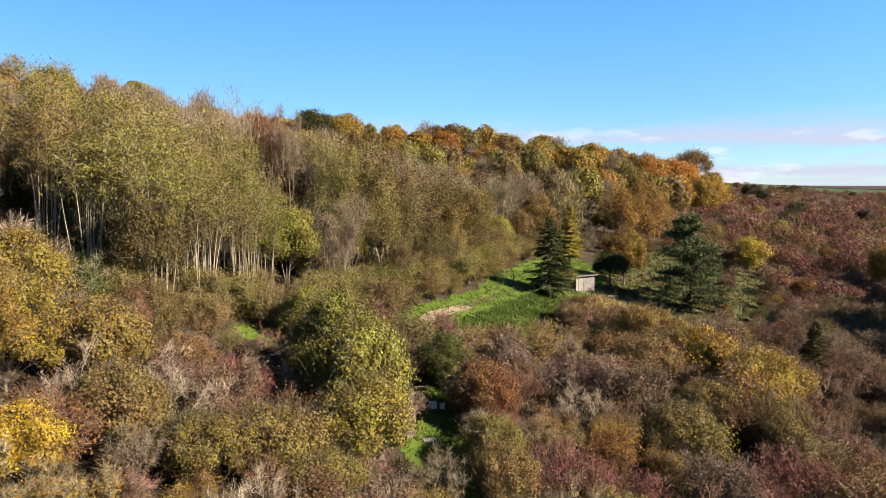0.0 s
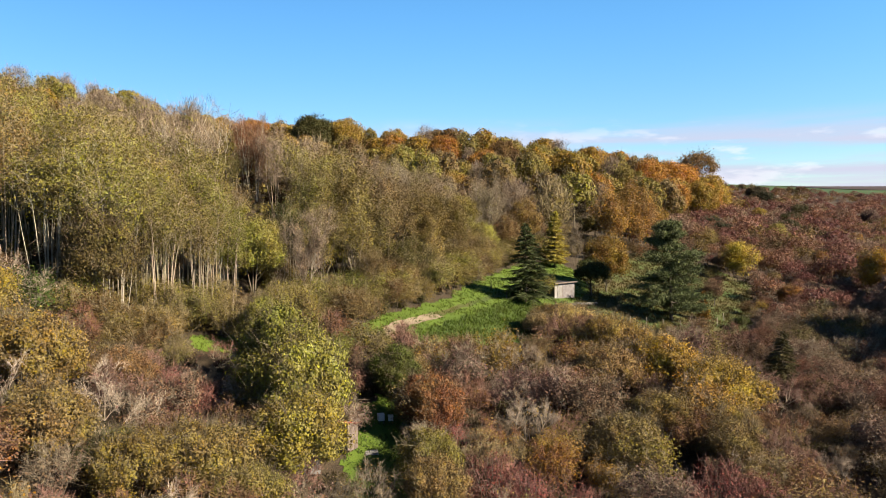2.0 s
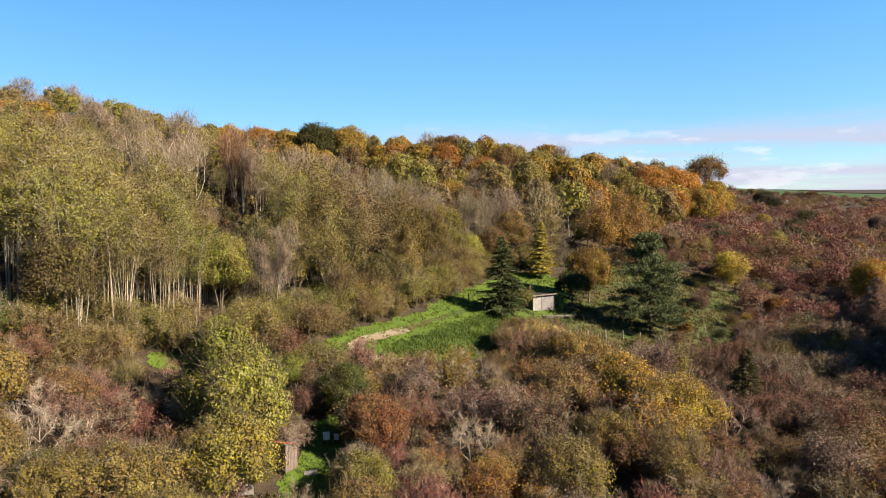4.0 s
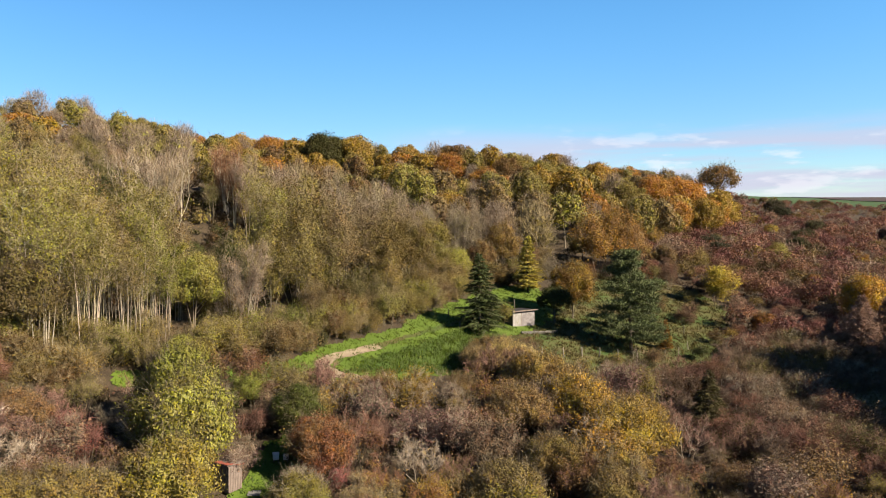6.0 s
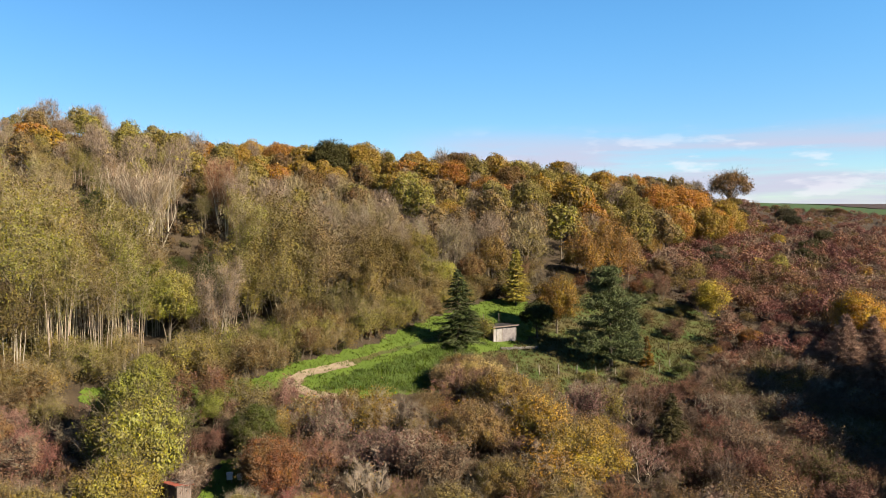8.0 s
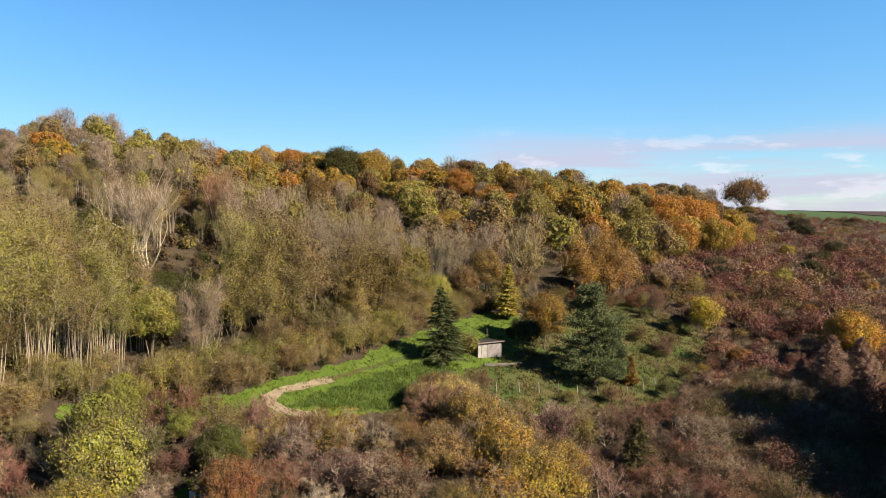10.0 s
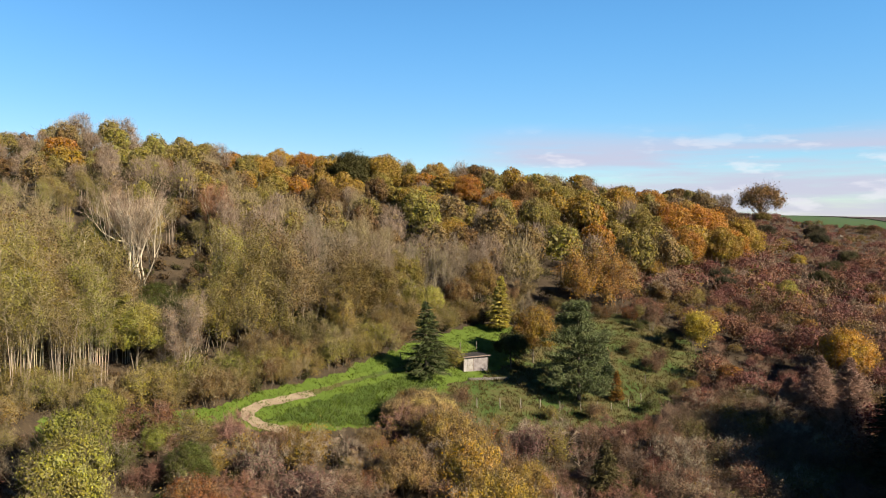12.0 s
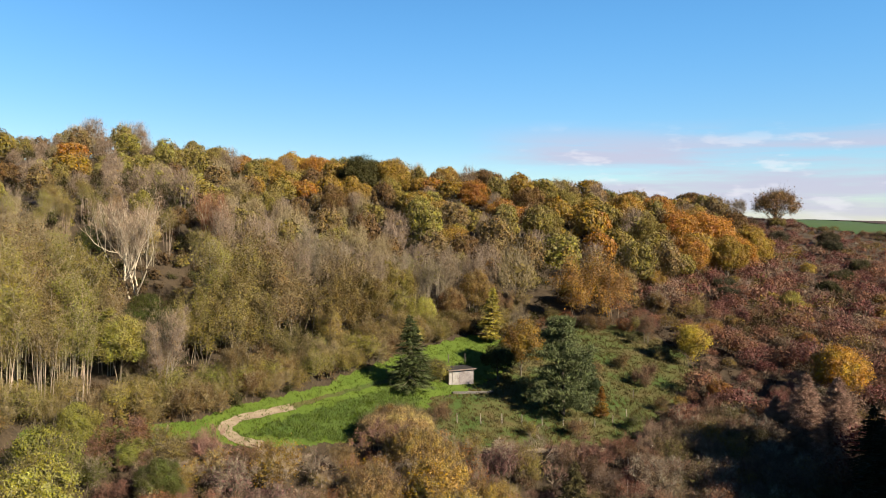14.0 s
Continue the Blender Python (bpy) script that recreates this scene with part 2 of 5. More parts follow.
sheet("meadow", np.arange(-20, 28, 0.4), np.arange(54, 126, 0.4), 0.07, GRASS, wavy(MEADOW, 0.3), label="bright green grassy meadow bank below the wood", category="meadow")
LOWER = [(0.5, 71.2), (2.8, 76), (6.5, 82.4), (10, 89), (13, 94.5), (16, 92), (17.5, 86), (16.5, 79.5), (8, 74.2)]
sheet("long_grass", np.arange(-2, 20, 0.35), np.arange(69, 97, 0.35), 0.11, LONG_GRASS, wavy(LOWER, 0.3), label="darker long grass between the track and the scrub", category="meadow")
sheet("pasture", np.arange(14, 60, 0.5), np.arange(76, 144, 0.5), 0.06, PASTURE, wavy(FIELD, 0.5), label="olive and straw-coloured rough pasture round the shed", category="pasture")
sheet("garden_lawn", np.arange(-6, 8, 0.35), np.arange(36, 62, 0.35), 0.06, GRASS, wavy(GARDEN, 0.3), label="mown strip of grass beside the small hut", category="lawn")
sheet("crop_field", np.arange(112, 420, 5), np.arange(285, 452, 4), 0.25, CROP, lambda x, y: (y > 296 - 0.12 * (x - 120)) & (x > 116 + 0.1 * (y - 300)), label="green winter crop on the far plateau", category="field")
sheet("ploughed_field", np.arange(132, 600, 6), np.arange(310, 640, 6), 0.5, PLOUGH, lambda x, y: (y > 326 - 0.1 * (x - 160)) & (x > 142 + (420 - np.minimum(y, 420)) * 0.25), label="dark ploughed field on the far plateau", category="field")


def ribbon(name, line, width, material, lift, label, category, ragged=0.25):
    """A strip of road along a line of points, smoothed."""
    pts = [Vector((*p, 0)) for p in line]
    rows = []
    for a, b, c, d in zip([pts[0]] + pts[:-2], pts[:-1], pts[1:], pts[2:] + [pts[-1]]):
        for k in range(8):
            u = k / 8
            rows.append(0.5 * ((2 * b) + (c - a) * u + (2 * a - 5 * b + 4 * c - d) * u * u + (3 * b - a - 3 * c + d) * u ** 3))
    rows.append(pts[-1])
    rnd = random.Random(5)
    v, f, n = [], [], 5
    for i, p in enumerate(rows):
        t = (rows[min(i + 1, len(rows) - 1)] - rows[max(i - 1, 0)]).normalized()
        s = Vector((-t.y, t.x, 0))
        wl_, wr = width / 2 + ragged * rnd.uniform(-1, 1), width / 2 + ragged * rnd.uniform(-1, 1)
        for k in range(n):
            q = p + s * (-wl_ + (wl_ + wr) * k / (n - 1))
            v.append((q.x, q.y, float(land(q.x, q.y)) + lift - 0.05 * (k in (1, 3))))
    for i in range(len(rows) - 1):
        for k in range(n - 1):
            a = i * n + k
            f.append((a, a + 1, a + n + 1, a + n))
    me = mesh_of(name, v, f)
    me.materials.append(material)
    me.polygons.foreach_set("use_smooth", np.full(len(f), True))
    return tagged(new(name, me), label, category, kind="structure")


TRACK = [(3.5, 70.6), (0.6, 70.4), (-1.6, 71.8), (-1.2, 74.4), (0.9, 77.2), (2.9, 80.0)]
LANE = [(24, 81.6), (29, 84.3), (35.5, 88.4), (41, 92)]
ribbon("dirt_track", TRACK, 1.5, DIRT, 0.13, "pale sandy dirt track bending across the meadow", "track", 0.12)
ribbon("track_rut", [(2.8, 79.9), (5.2, 84.4), (8.3, 89.7), (11.3, 95.6)], 0.9, PASTURE, 0.12, "worn grassy wheel rut going on from the track", "track", 0.2)
ribbon("lane", LANE, 1.1, DIRT, 0.12, "narrow dirt lane behind the scrub", "track")


# ---- plants ----
class Bits:
    """Triangles gathered into one mesh."""

    def __init__(self):
        self.v, self.f, self.n = [], [], 0

    def add(self, v, f):
        v, f = np.asarray(v, np.float32).reshape(-1, 3), np.asarray(f, np.int32).reshape(-1, 3)
        self.v.append(v)
        self.f.append(f + self.n)
        self.n += len(v)

    def arrays(self):
        if not self.v:
            return np.zeros((0, 3), np.float32), np.zeros((0, 3), np.int32)
        return np.concatenate(self.v), np.concatenate(self.f)

    def tube(self, pts, radii, sides=4):
        """A tapered branch along points."""
        pts, m = np.asarray(pts, float), len(pts)
        t = np.gradient(pts, axis=0)
        t /= np.linalg.norm(t, axis=1, keepdims=True) + 1e-9
        u = np.cross(t, np.where(np.abs(t[:, 2:3]) > 0.9, [[1.0, 0, 0]], [[0, 0, 1.0]]))
        u /= np.linalg.norm(u, axis=1, keepdims=True) + 1e-9
        w = np.cross(t, u)
        a = np.arange(sides) * 2 * np.pi / sides
        r = np.asarray(radii, float)[:, None, None]
        v = pts[:, None] + r * (np.cos(a)[None, :, None] * u[:, None] + np.sin(a)[None, :, None] * w[:, None])
        i = np.arange(m - 1)[:, None] * sides
        k = np.arange(sides)[None]
        k1 = (k + 1) % sides
        f = np.concatenate([np.stack([i + k, i + k1, i + sides + k1], -1).reshape(-1, 3), np.stack([i + k, i + sides + k1, i + sides + k], -1).reshape(-1, 3)])
        self.add(v, f)

    def leaves(self, rng, c, size, face=None, diamond=False, jag=0.34):
        """A leaf or spray at each place, turned at random about the way that it faces."""
        c = np.asarray(c, float)
        m = len(c)
        g = rng.normal(size=(m, 3)) * (1.0 if face is None else jag)
        if face is not None:
            g = g + face
        u = np.cross(g, rng.normal(size=(m, 3)))
        u /= np.linalg.norm(u, axis=1, keepdims=True) + 1e-9
        w = np.cross(g, u)
        w /= np.linalg.norm(w, axis=1, keepdims=True) + 1e-9
        s = (size * rng.uniform(0.55, 1.35, m))[:, None]
        b = np.arange(m)[:, None]
        if diamond:
            nrm = np.cross(u, w) * s * 0.18
            v = np.stack([c + u * s, c + w * s * 0.55 + nrm, c - u * s * 0.9, c - w * s * 0.55 + nrm], 1)
            f = np.concatenate([b * 4 + [[0, 1, 2]], b * 4 + [[0, 2, 3]]])
        else:
            v = np.stack([c + u * s, c - u * s * 0.6 + w * s * 0.65, c - u * s * 0.6 - w * s * 0.65], 1)
            f = b * 3 + [[0, 1, 2]]
        self.add(v, f)

    def twigs(self, rng, c, d, length, width):
        """Thin bare twigs from places along directions."""
        c, d = np.asarray(c, float), np.asarray(d, float)
        m = len(c)
        d = d / (np.linalg.norm(d, axis=1, keepdims=True) + 1e-9)
        w = np.cross(d, rng.normal(size=(m, 3)))
        w /= np.linalg.norm(w, axis=1, keepdims=True) + 1e-9
        ln = (length * rng.uniform(0.6, 1.3, m))[:, None]
        v = np.stack([c + w * width, c - w * width, c + d * ln], 1)
        self.add(v, np.arange(m)[:, None] * 3 + [[0, 1, 2]])


def unit(rng, n):
    u = rng.normal(size=(n, 3))
    return u / np.linalg.norm(u, axis=1, keepdims=True)


def domed(seed, h, w, base, lobes, per, leaf, stems=1, girth=None, twig=0, fan=0.18, foot=1.0, bow=0.15, core=0.5, inner=260, round_=0.17, squash=0.85, low=-0.35, thin=0.012, rise=0.6, limbs=0.5, jag=0.42, ragged=0.12, fine_len=1.2, uneven=(0.82, 1.06)):
    """A tree or shrub whose crown is a heap of rounded leafy boughs about a dense shaded middle. Returns stems, leaves, twigs and boughs."""
    rng = np.random.default_rng(seed)
    wood, green, fine, boughs = Bits(), Bits(), Bits(), Bits()
    girth = girth or h * 0.016
    mid, half = (h + base) / 2, (h - base) / 2
    k = np.arange(lobes) + 0.5
    z = 1 - (1 - low) * k / lobes + rng.normal(size=lobes) * 0.06
    z = np.clip(z, -0.95, 0.98)
    a = k * 2.39996 + rng.normal(size=lobes) * 0.3 + seed
    q = np.sqrt(1 - z * z)
    u = np.stack([q * np.cos(a), q * np.sin(a), z], -1)
    rl = w * round_ * rng.uniform(0.6 if uneven[0] < 0.8 else 0.68, 1.5 if uneven[0] < 0.8 else 1.3, lobes)
    c = u * np.stack([w / 2 - rl * 0.8, w / 2 - rl * 0.8, half - rl * 0.6], -1) * rng.uniform(*uneven, (lobes, 1)) + [0, 0, mid]
    c[:, 2] = np.maximum(c[:, 2], base * 0.8 + rl * 0.4)
    tops = []
    for i in range(stems):
        b = 2 * math.pi * (i + rng.random() * 0.7) / stems
        off = 0.0 if stems == 1 else rng.uniform(0.1, 0.35) * foot
        out = (fan if stems > 1 else 0.06) * w * rng.uniform(0.5, 1.2)
        ts = np.linspace(0, 1, 6)
        px = off * math.cos(b) + out * math.cos(b) * ts ** 1.3 + bow * rng.normal(size=6).cumsum() * ts * 0.8
        py = off * math.sin(b) + out * math.sin(b) * ts ** 1.3 + bow * rng.normal(size=6).cumsum() * ts * 0.8
        top = h * rng.uniform(0.74, 0.9)
        pts = np.stack([px, py, -0.25 + (top + 0.25) * ts], -1)
        g = girth * (1 if stems == 1 else rng.uniform(0.5, 0.85))
        wood.tube(pts, g * np.array([1.25, 1, 0.82, 0.6, 0.36, 0.1]), 5)
        tops.append((pts, g))
    for p in c[rng.permutation(lobes)[:max(3, int(lobes * limbs))]]:
        pts, g = min(tops, key=lambda s: float(np.min(np.hypot(*(s[0][2:, :2] - p[:2]).T))) + rng.random() * 0.4)
        dist = float(np.hypot(*(pts[3, :2] - p[:2])))
        zz = min(max(p[2] - 0.8 * dist - 0.1 * rng.random() * h, base * rng.uniform(0.4, 0.9)), pts[-1, 2] * 0.93)
        o = np.array([np.interp(zz, pts[:, 2], pts[:, j]) for j in range(3)])
        boughs.tube([o, (o + p) / 2 + [0, 0, 0.10 * dist] + rng.normal(size=3) * 0.05 * dist, p], np.array([0.42, 0.24, 0.07]) * g, 3)
    if per:
        d = unit(rng, lobes * per).reshape(lobes, per, 3)
        s = np.sum(d * u[:, None], -1, keepdims=True)
        d = d - 2 * np.minimum(s + 0.25, 0) * u[:, None]
        d /= np.linalg.norm(d, axis=2, keepdims=True)
        at = c[:, None] + d * rl[:, None, None] * (1 + ragged * rng.normal(size=(lobes, per, 1))) * [1, 1, squash]
        green.leaves(rng, at.reshape(-1, 3), leaf, (d + 0.3 * u[:, None]).reshape(-1, 3), jag=jag)
        if inner:
            e = unit(rng, inner)
            e[:, 2] = np.where(e[:, 2] < low, -e[:, 2], e[:, 2])
            hull = e * [w / 2, w / 2, half] * rng.uniform(0.42, 0.68, (inner, 1)) + [0, 0, mid]
            hull[:, 2] = np.maximum(hull[:, 2], base * 0.8 + 0.1)
            green.leaves(rng, hull, core, e, jag=0.5)
    if twig:
        d = rng.normal(size=(lobes, twig, 3)) * 0.8 + 0.8 * u[:, None] + [0, 0, rise]
        s = c[:, None] + rng.normal(size=(lobes, twig, 3)) * rl[:, None, None] * 0.6
        fine.twigs(rng, s.reshape(-1, 3), d.reshape(-1, 3), float(rl.mean()) * fine_len, thin)
    return wood.arrays(), green.arrays(), fine.arrays(), boughs.arrays()


def thicket(seed, h, w, stems, leaf, leaves, twigs, width=0.016, arch=0.4, diamond=True, core=0.0, lumps=60):
    """A dense shrub with no trunk: many thin stems that fan out and arch, twigs, and leaves near the outside."""
    rng = np.random.default_rng(seed)
    wood, green, fine = Bits(), Bits(), Bits()
    ends, dirs = [], []
    for k in range(stems):
        a, r = rng.uniform(0, 2 * math.pi), math.sqrt(rng.random())
        out = np.array([math.cos(a), math.sin(a), 0])
        hh = h * (1 - 0.55 * r * r) * rng.uniform(0.75, 1.1)
        p0 = out * 0.22 * w * r * rng.random()
        p1 = p0 + out * 0.28 * w * r + [0, 0, hh * 0.6]
        p2 = p0 + out * 0.5 * w * r * rng.uniform(0.8, 1.15) + [0, 0, hh - arch * 0.25 * hh * r]
        wood.tube([p0 - [0, 0, 0.2], p1, p2], [0.035, 0.022, 0.006], 3)
        for s in np.linspace(0.35, 1.0, 5):
            ends.append(p0 + (p1 - p0) * 2 * s if s < 0.5 else p1 + (p2 - p1) * (2 * s - 1))
            dirs.append(out * 0.7 * r + [0, 0, 0.9])
    ends, dirs = np.array(ends), np.array(dirs)
    if twigs:
        i = rng.integers(0, len(ends), twigs)
        fine.twigs(rng, ends[i] + rng.normal(size=(twigs, 3)) * 0.07 * w, dirs[i] + rng.normal(size=(twigs, 3)) * 0.75, 0.24 * h, width)
    if leaves:
        i = rng.integers(0, len(ends), leaves)
        c = ends[i] + rng.normal(size=(leaves, 3)) * [0.10 * w, 0.10 * w, 0.11 * h]
        c[:, 2] = np.maximum(c[:, 2], 0.03 * h)
        if core:
            q = unit(rng, lumps)
            q[:, 2] = np.abs(q[:, 2])
            at = q * rng.uniform(0.35, 0.8, (lumps, 1)) * [0.46 * w, 0.46 * w, 0.8 * h] + [0, 0, 0.08 * h]
            green.leaves(rng, at, core, q, jag=0.7)
        out = c / [0.5 * w, 0.5 * w, h]
        out /= np.linalg.norm(out, axis=1, keepdims=True)
        green.leaves(rng, c, leaf, out, diamond)
    return wood.arrays(), green.arrays(), fine.arrays()


def spruce(seed, h, w, bare=False, droop=0.25, whorl=0.32, first=0.10, thin=1.0):
    """A conifer in whorls; bare: a leafless larch."""
    rng = np.random.default_rng(seed)
    wood, green, fine = Bits(), Bits(), Bits()
    ts = np.linspace(0, 1, 6)
    wood.tube(np.stack([0.05 * rng.normal(size=6) * ts, 0.05 * rng.normal(size=6) * ts, -0.25 + (h + 0.25) * ts], -1), h * 0.015 * (1.08 - ts), 6)
    z = first * h
    while z < h * 0.985:
        reach = w / 2 * (1 - z / h) ** 0.85 * (0.75 + 0.25 * min(1, z / (0.25 * h)))
        for k in range(rng.integers(5, 8)):
            a, ln = rng.uniform(0, 2 * math.pi), reach * rng.uniform(0.6, 1.15) + 0.12
            out = np.array([math.cos(a), math.sin(a), 0])
            side = np.array([-math.sin(a), math.cos(a), 0])
            p0 = np.array([0, 0, z + rng.uniform(-0.1, 0.1)])
            p1 = p0 + out * ln * 0.55 - [0, 0, droop * ln * 0.45]
            p2 = p0 + out * ln - [0, 0, droop * ln * 0.55]
            wood.tube([p0, p1, p2], [0.03, 0.018, 0.005], 3)
            m = int((9 + 15 * ln) * thin)
            s = rng.uniform(0.12, 1, m)[:, None]
            c = np.where(s < 0.55, p0 + (p1 - p0) * s / 0.55, p1 + (p2 - p1) * (s - 0.55) / 0.45)
            d = out * 0.7 + side * rng.choice([-1, 1], m)[:, None] * rng.uniform(0.4, 1.1, m)[:, None] + [0, 0, -0.25 if not bare else 0.15]
            d = d + rng.normal(size=(m, 3)) * 0.18
            if bare:
                fine.twigs(rng, c, d + rng.normal(size=(m, 3)) * 0.5, 0.25 + 0.22 * ln, 0.016)
            else:
                fine_len = 0.16 + 0.16 * ln
                c2 = c + d * 0.2 * fine_len
                green.twigs(rng, c2, d, fine_len * 1.5, 0.055)
        z += whorl * rng.uniform(0.8, 1.2) * (0.6 + 0.4 * (1 - z / h))
    return wood.arrays(), green.arrays(), fine.arrays()


def pine(seed, h, w):
    """A broad old pine with layered dark plates of needles."""
    rng = np.random.default_rng(seed)
    wood, green = Bits(), Bits()
    ts = np.linspace(0, 1, 6)
    trunk = np.stack([0.25 * np.sin(2 * ts + seed), 0.2 * ts, -0.25 + (h * 0.96 + 0.25) * ts], -1)
    wood.tube(trunk, h * 0.02 * (1.1 - ts), 6)
    z = 0.12 * h
    while z < h:
        reach = w / 2 * min(1.0, 0.7 + 1.2 * z / h) * (1 - (z / h) ** 1.5) ** 0.75 + 0.25
        for k in range(7):
            a, ln = rng.uniform(0, 2 * math.pi), reach * rng.uniform(0.4, 1.2)
            out = np.array([math.cos(a), math.sin(a), 0.10])
            q = np.array([np.interp(z, trunk[:, 2], trunk[:, i]) for i in range(3)])
            e = q + out * ln
            wood.tube([q, (q + e) / 2 - [0, 0, 0.1], e], [0.06, 0.035, 0.012], 3)
            for s in np.arange(0.4, 1.01, 0.15):
                c = q + (e - q) * s + rng.normal(size=3) * [0.25, 0.25, 0.1]
                m = 90
                cc = c + rng.normal(size=(m, 3)) * [0.42, 0.42, 0.17]
                green.twigs(rng, cc, rng.normal(size=(m, 3)) + out * 0.8 + [0, 0, 0.5], 0.36, 0.06)
        z += 0.068 * h * rng.uniform(0.8, 1.2)
    return wood.arrays(), green.arrays(), (np.zeros((0, 3)), np.zeros((0, 3), int))


def branching(seed, h, w, stems, girth, depth=3, kids=3, twig=12, thin=0.012, leaf=0.0, leaves=0, fan=0.5, up=0.35, bend=0.16, spread=0.55, foot=0.3, puff=0.35, twig_len=0.09, arm=None):
    """A tree or shrub seen limb by limb: stems that fork again and again, with twigs and thin leaves at their ends."""
    rng = np.random.default_rng(seed)
    limbs, heads = [], []

    def grow(p, d, ln, r, k):
        pts = [p]
        for _ in range(3):
            d = d + rng.normal(size=3) * bend + [0, 0, up * 0.15]
            d = d / np.linalg.norm(d)
            pts.append(pts[-1] + d * ln / 3)
        limbs.append((pts, r, k))
        if k:
            heads.append((pts[2], d))
        if k == depth:
            heads.append((pts[3], d))
            return
        for j in range(kids):
            q = d + rng.normal(size=3) * spread + [0, 0, up]
            grow(pts[3] if j == 0 else pts[int(rng.integers(1 if k else 2, 4))], q / np.linalg.norm(q), ln * rng.uniform(0.5, 0.8), r * (0.62 if j == 0 else 0.45), k + 1)

    for i in range(stems):
        a = 2 * math.pi * (i + 0.6 * rng.random()) / stems
        o = np.array([math.cos(a), math.sin(a), 0.0])
        d = o * fan * rng.uniform(0.4, 1.2) + [0, 0, 1]
        if arm and i == 0:
            d = np.array(arm)
        grow(o * foot * rng.random() - [0, 0, 0.02], d / np.linalg.norm(d), rng.uniform(0.34, 0.46), 1.0 if stems == 1 else rng.uniform(0.6, 1.0), 0)
    every = np.concatenate([np.array(q[0]) for q in limbs])
    kz, kx = 0.96 * h / every[:, 2].max(), 0.47 * w / np.quantile(np.hypot(every[:, 0], every[:, 1]), 0.97)
    k = np.array([kx, kx, kz])
    wood, green, fine, frame_ = Bits(), Bits(), Bits(), Bits()
    for pts, r, lv in limbs:
        (wood if lv == 0 else frame_).tube(np.array(pts) * k - [0, 0, 0.2 * (lv == 0)], girth * r * np.array([1.0, 0.86, 0.72, 0.55]), 5 if lv == 0 else 3)
    c, d = np.array([q[0] for q in heads]) * k, np.array([q[1] for q in heads])
    n = len(c)
    if twig:
        i = np.repeat(np.arange(n), twig)
        fine.twigs(rng, c[i] + rng.normal(size=(n * twig, 3)) * 0.02 * h, d[i] + rng.normal(size=(n * twig, 3)) * 0.55 + [0, 0, 0.4 * up], twig_len * h, thin)
    if leaves:
        i = np.repeat(np.arange(n), leaves)
        green.leaves(rng, c[i] + rng.normal(size=(n * leaves, 3)) * puff * [1, 1, 0.8] + d[i] * puff * 0.6, leaf, d[i] + [0, 0, 0.5], jag=0.6)
    return wood.arrays(), green.arrays(), fine.arrays(), frame_.arrays()


def slender(seed, h, spread, stems, girth, limbs, leaves, leaf, twig=14, bare=0.42):
    """A close group of thin tall stems from one stool, feathered with short limbs, each with a small airy crown."""
    rng = np.random.default_rng(seed)
    wood, green, fine, frame_ = Bits(), Bits(), Bits(), Bits()
    ts = np.linspace(0, 1, 7)
    for i in range(stems):
        a = 2 * math.pi * (i + 0.8 * rng.random()) / stems
        off, out, top = rng.uniform(0.1, 0.5) * spread, rng.uniform(-0.1, 0.55) * spread, h * rng.uniform(0.68, 1.0)
        sway = rng.normal(size=(2, 7)).cumsum(1) * 0.13 * ts
        px, py = (off + out * ts ** 1.4) * math.cos(a) + sway[0], (off + out * ts ** 1.4) * math.sin(a) + sway[1]
        pts = np.stack([px, py, -0.25 + (top + 0.25) * ts], -1)
        g = girth * rng.uniform(0.55, 1.15)
        wood.tube(pts, g * np.array([1.2, 1, 0.9, 0.76, 0.58, 0.36, 0.1]), 5)
        z = rng.uniform(bare, 1.0, limbs) ** 0.85 * top
        b = rng.uniform(0, 2 * math.pi, limbs)
        ln = (0.05 + 0.12 * np.sin(np.clip((z / top - bare) / (1 - bare), 0, 1) * math.pi) ** 0.7) * h * rng.uniform(0.5, 1.2, limbs)
        o = np.stack([np.interp(z, pts[:, 2], pts[:, j]) for j in range(3)], -1)
        d = np.stack([np.cos(b), np.sin(b), rng.uniform(0.5, 1.5, limbs)], -1)
        d /= np.linalg.norm(d, axis=1, keepdims=True)
        for q, w_, m in zip(o, d, ln):
            frame_.tube([q, q + w_ * m * 0.6, q + w_ * m + [0, 0, 0.1 * m]], [g * 0.32, g * 0.2, g * 0.06], 3)
        k = np.repeat(np.arange(limbs), twig)
        fine.twigs(rng, o[k] + d[k] * (ln[k] * rng.uniform(0.3, 1.0, len(k)))[:, None], d[k] + rng.normal(size=(len(k), 3)) * 0.55, 0.065 * h, 0.013)
        k = np.repeat(np.arange(limbs), leaves)
        c = o[k] + d[k] * (ln[k] * rng.uniform(0.35, 1.15, len(k)))[:, None] + rng.normal(size=(len(k), 3)) * 0.028 * h
        green.leaves(rng, c, leaf, d[k], jag=0.8)
        low = rng.uniform(0.12, bare + 0.1, 16) * top
        fine.twigs(rng, np.stack([np.interp(low, pts[:, 2], pts[:, j]) for j in range(3)], -1), rng.normal(size=(16, 3)) + [0, 0, 0.5], 0.09 * h, 0.012)
    return wood.arrays(), green.arrays(), fine.arrays(), frame_.arrays()


TONE = (0.348, 0.328, 0.274)  # from a leaf's own colour to that of a spray of leaves


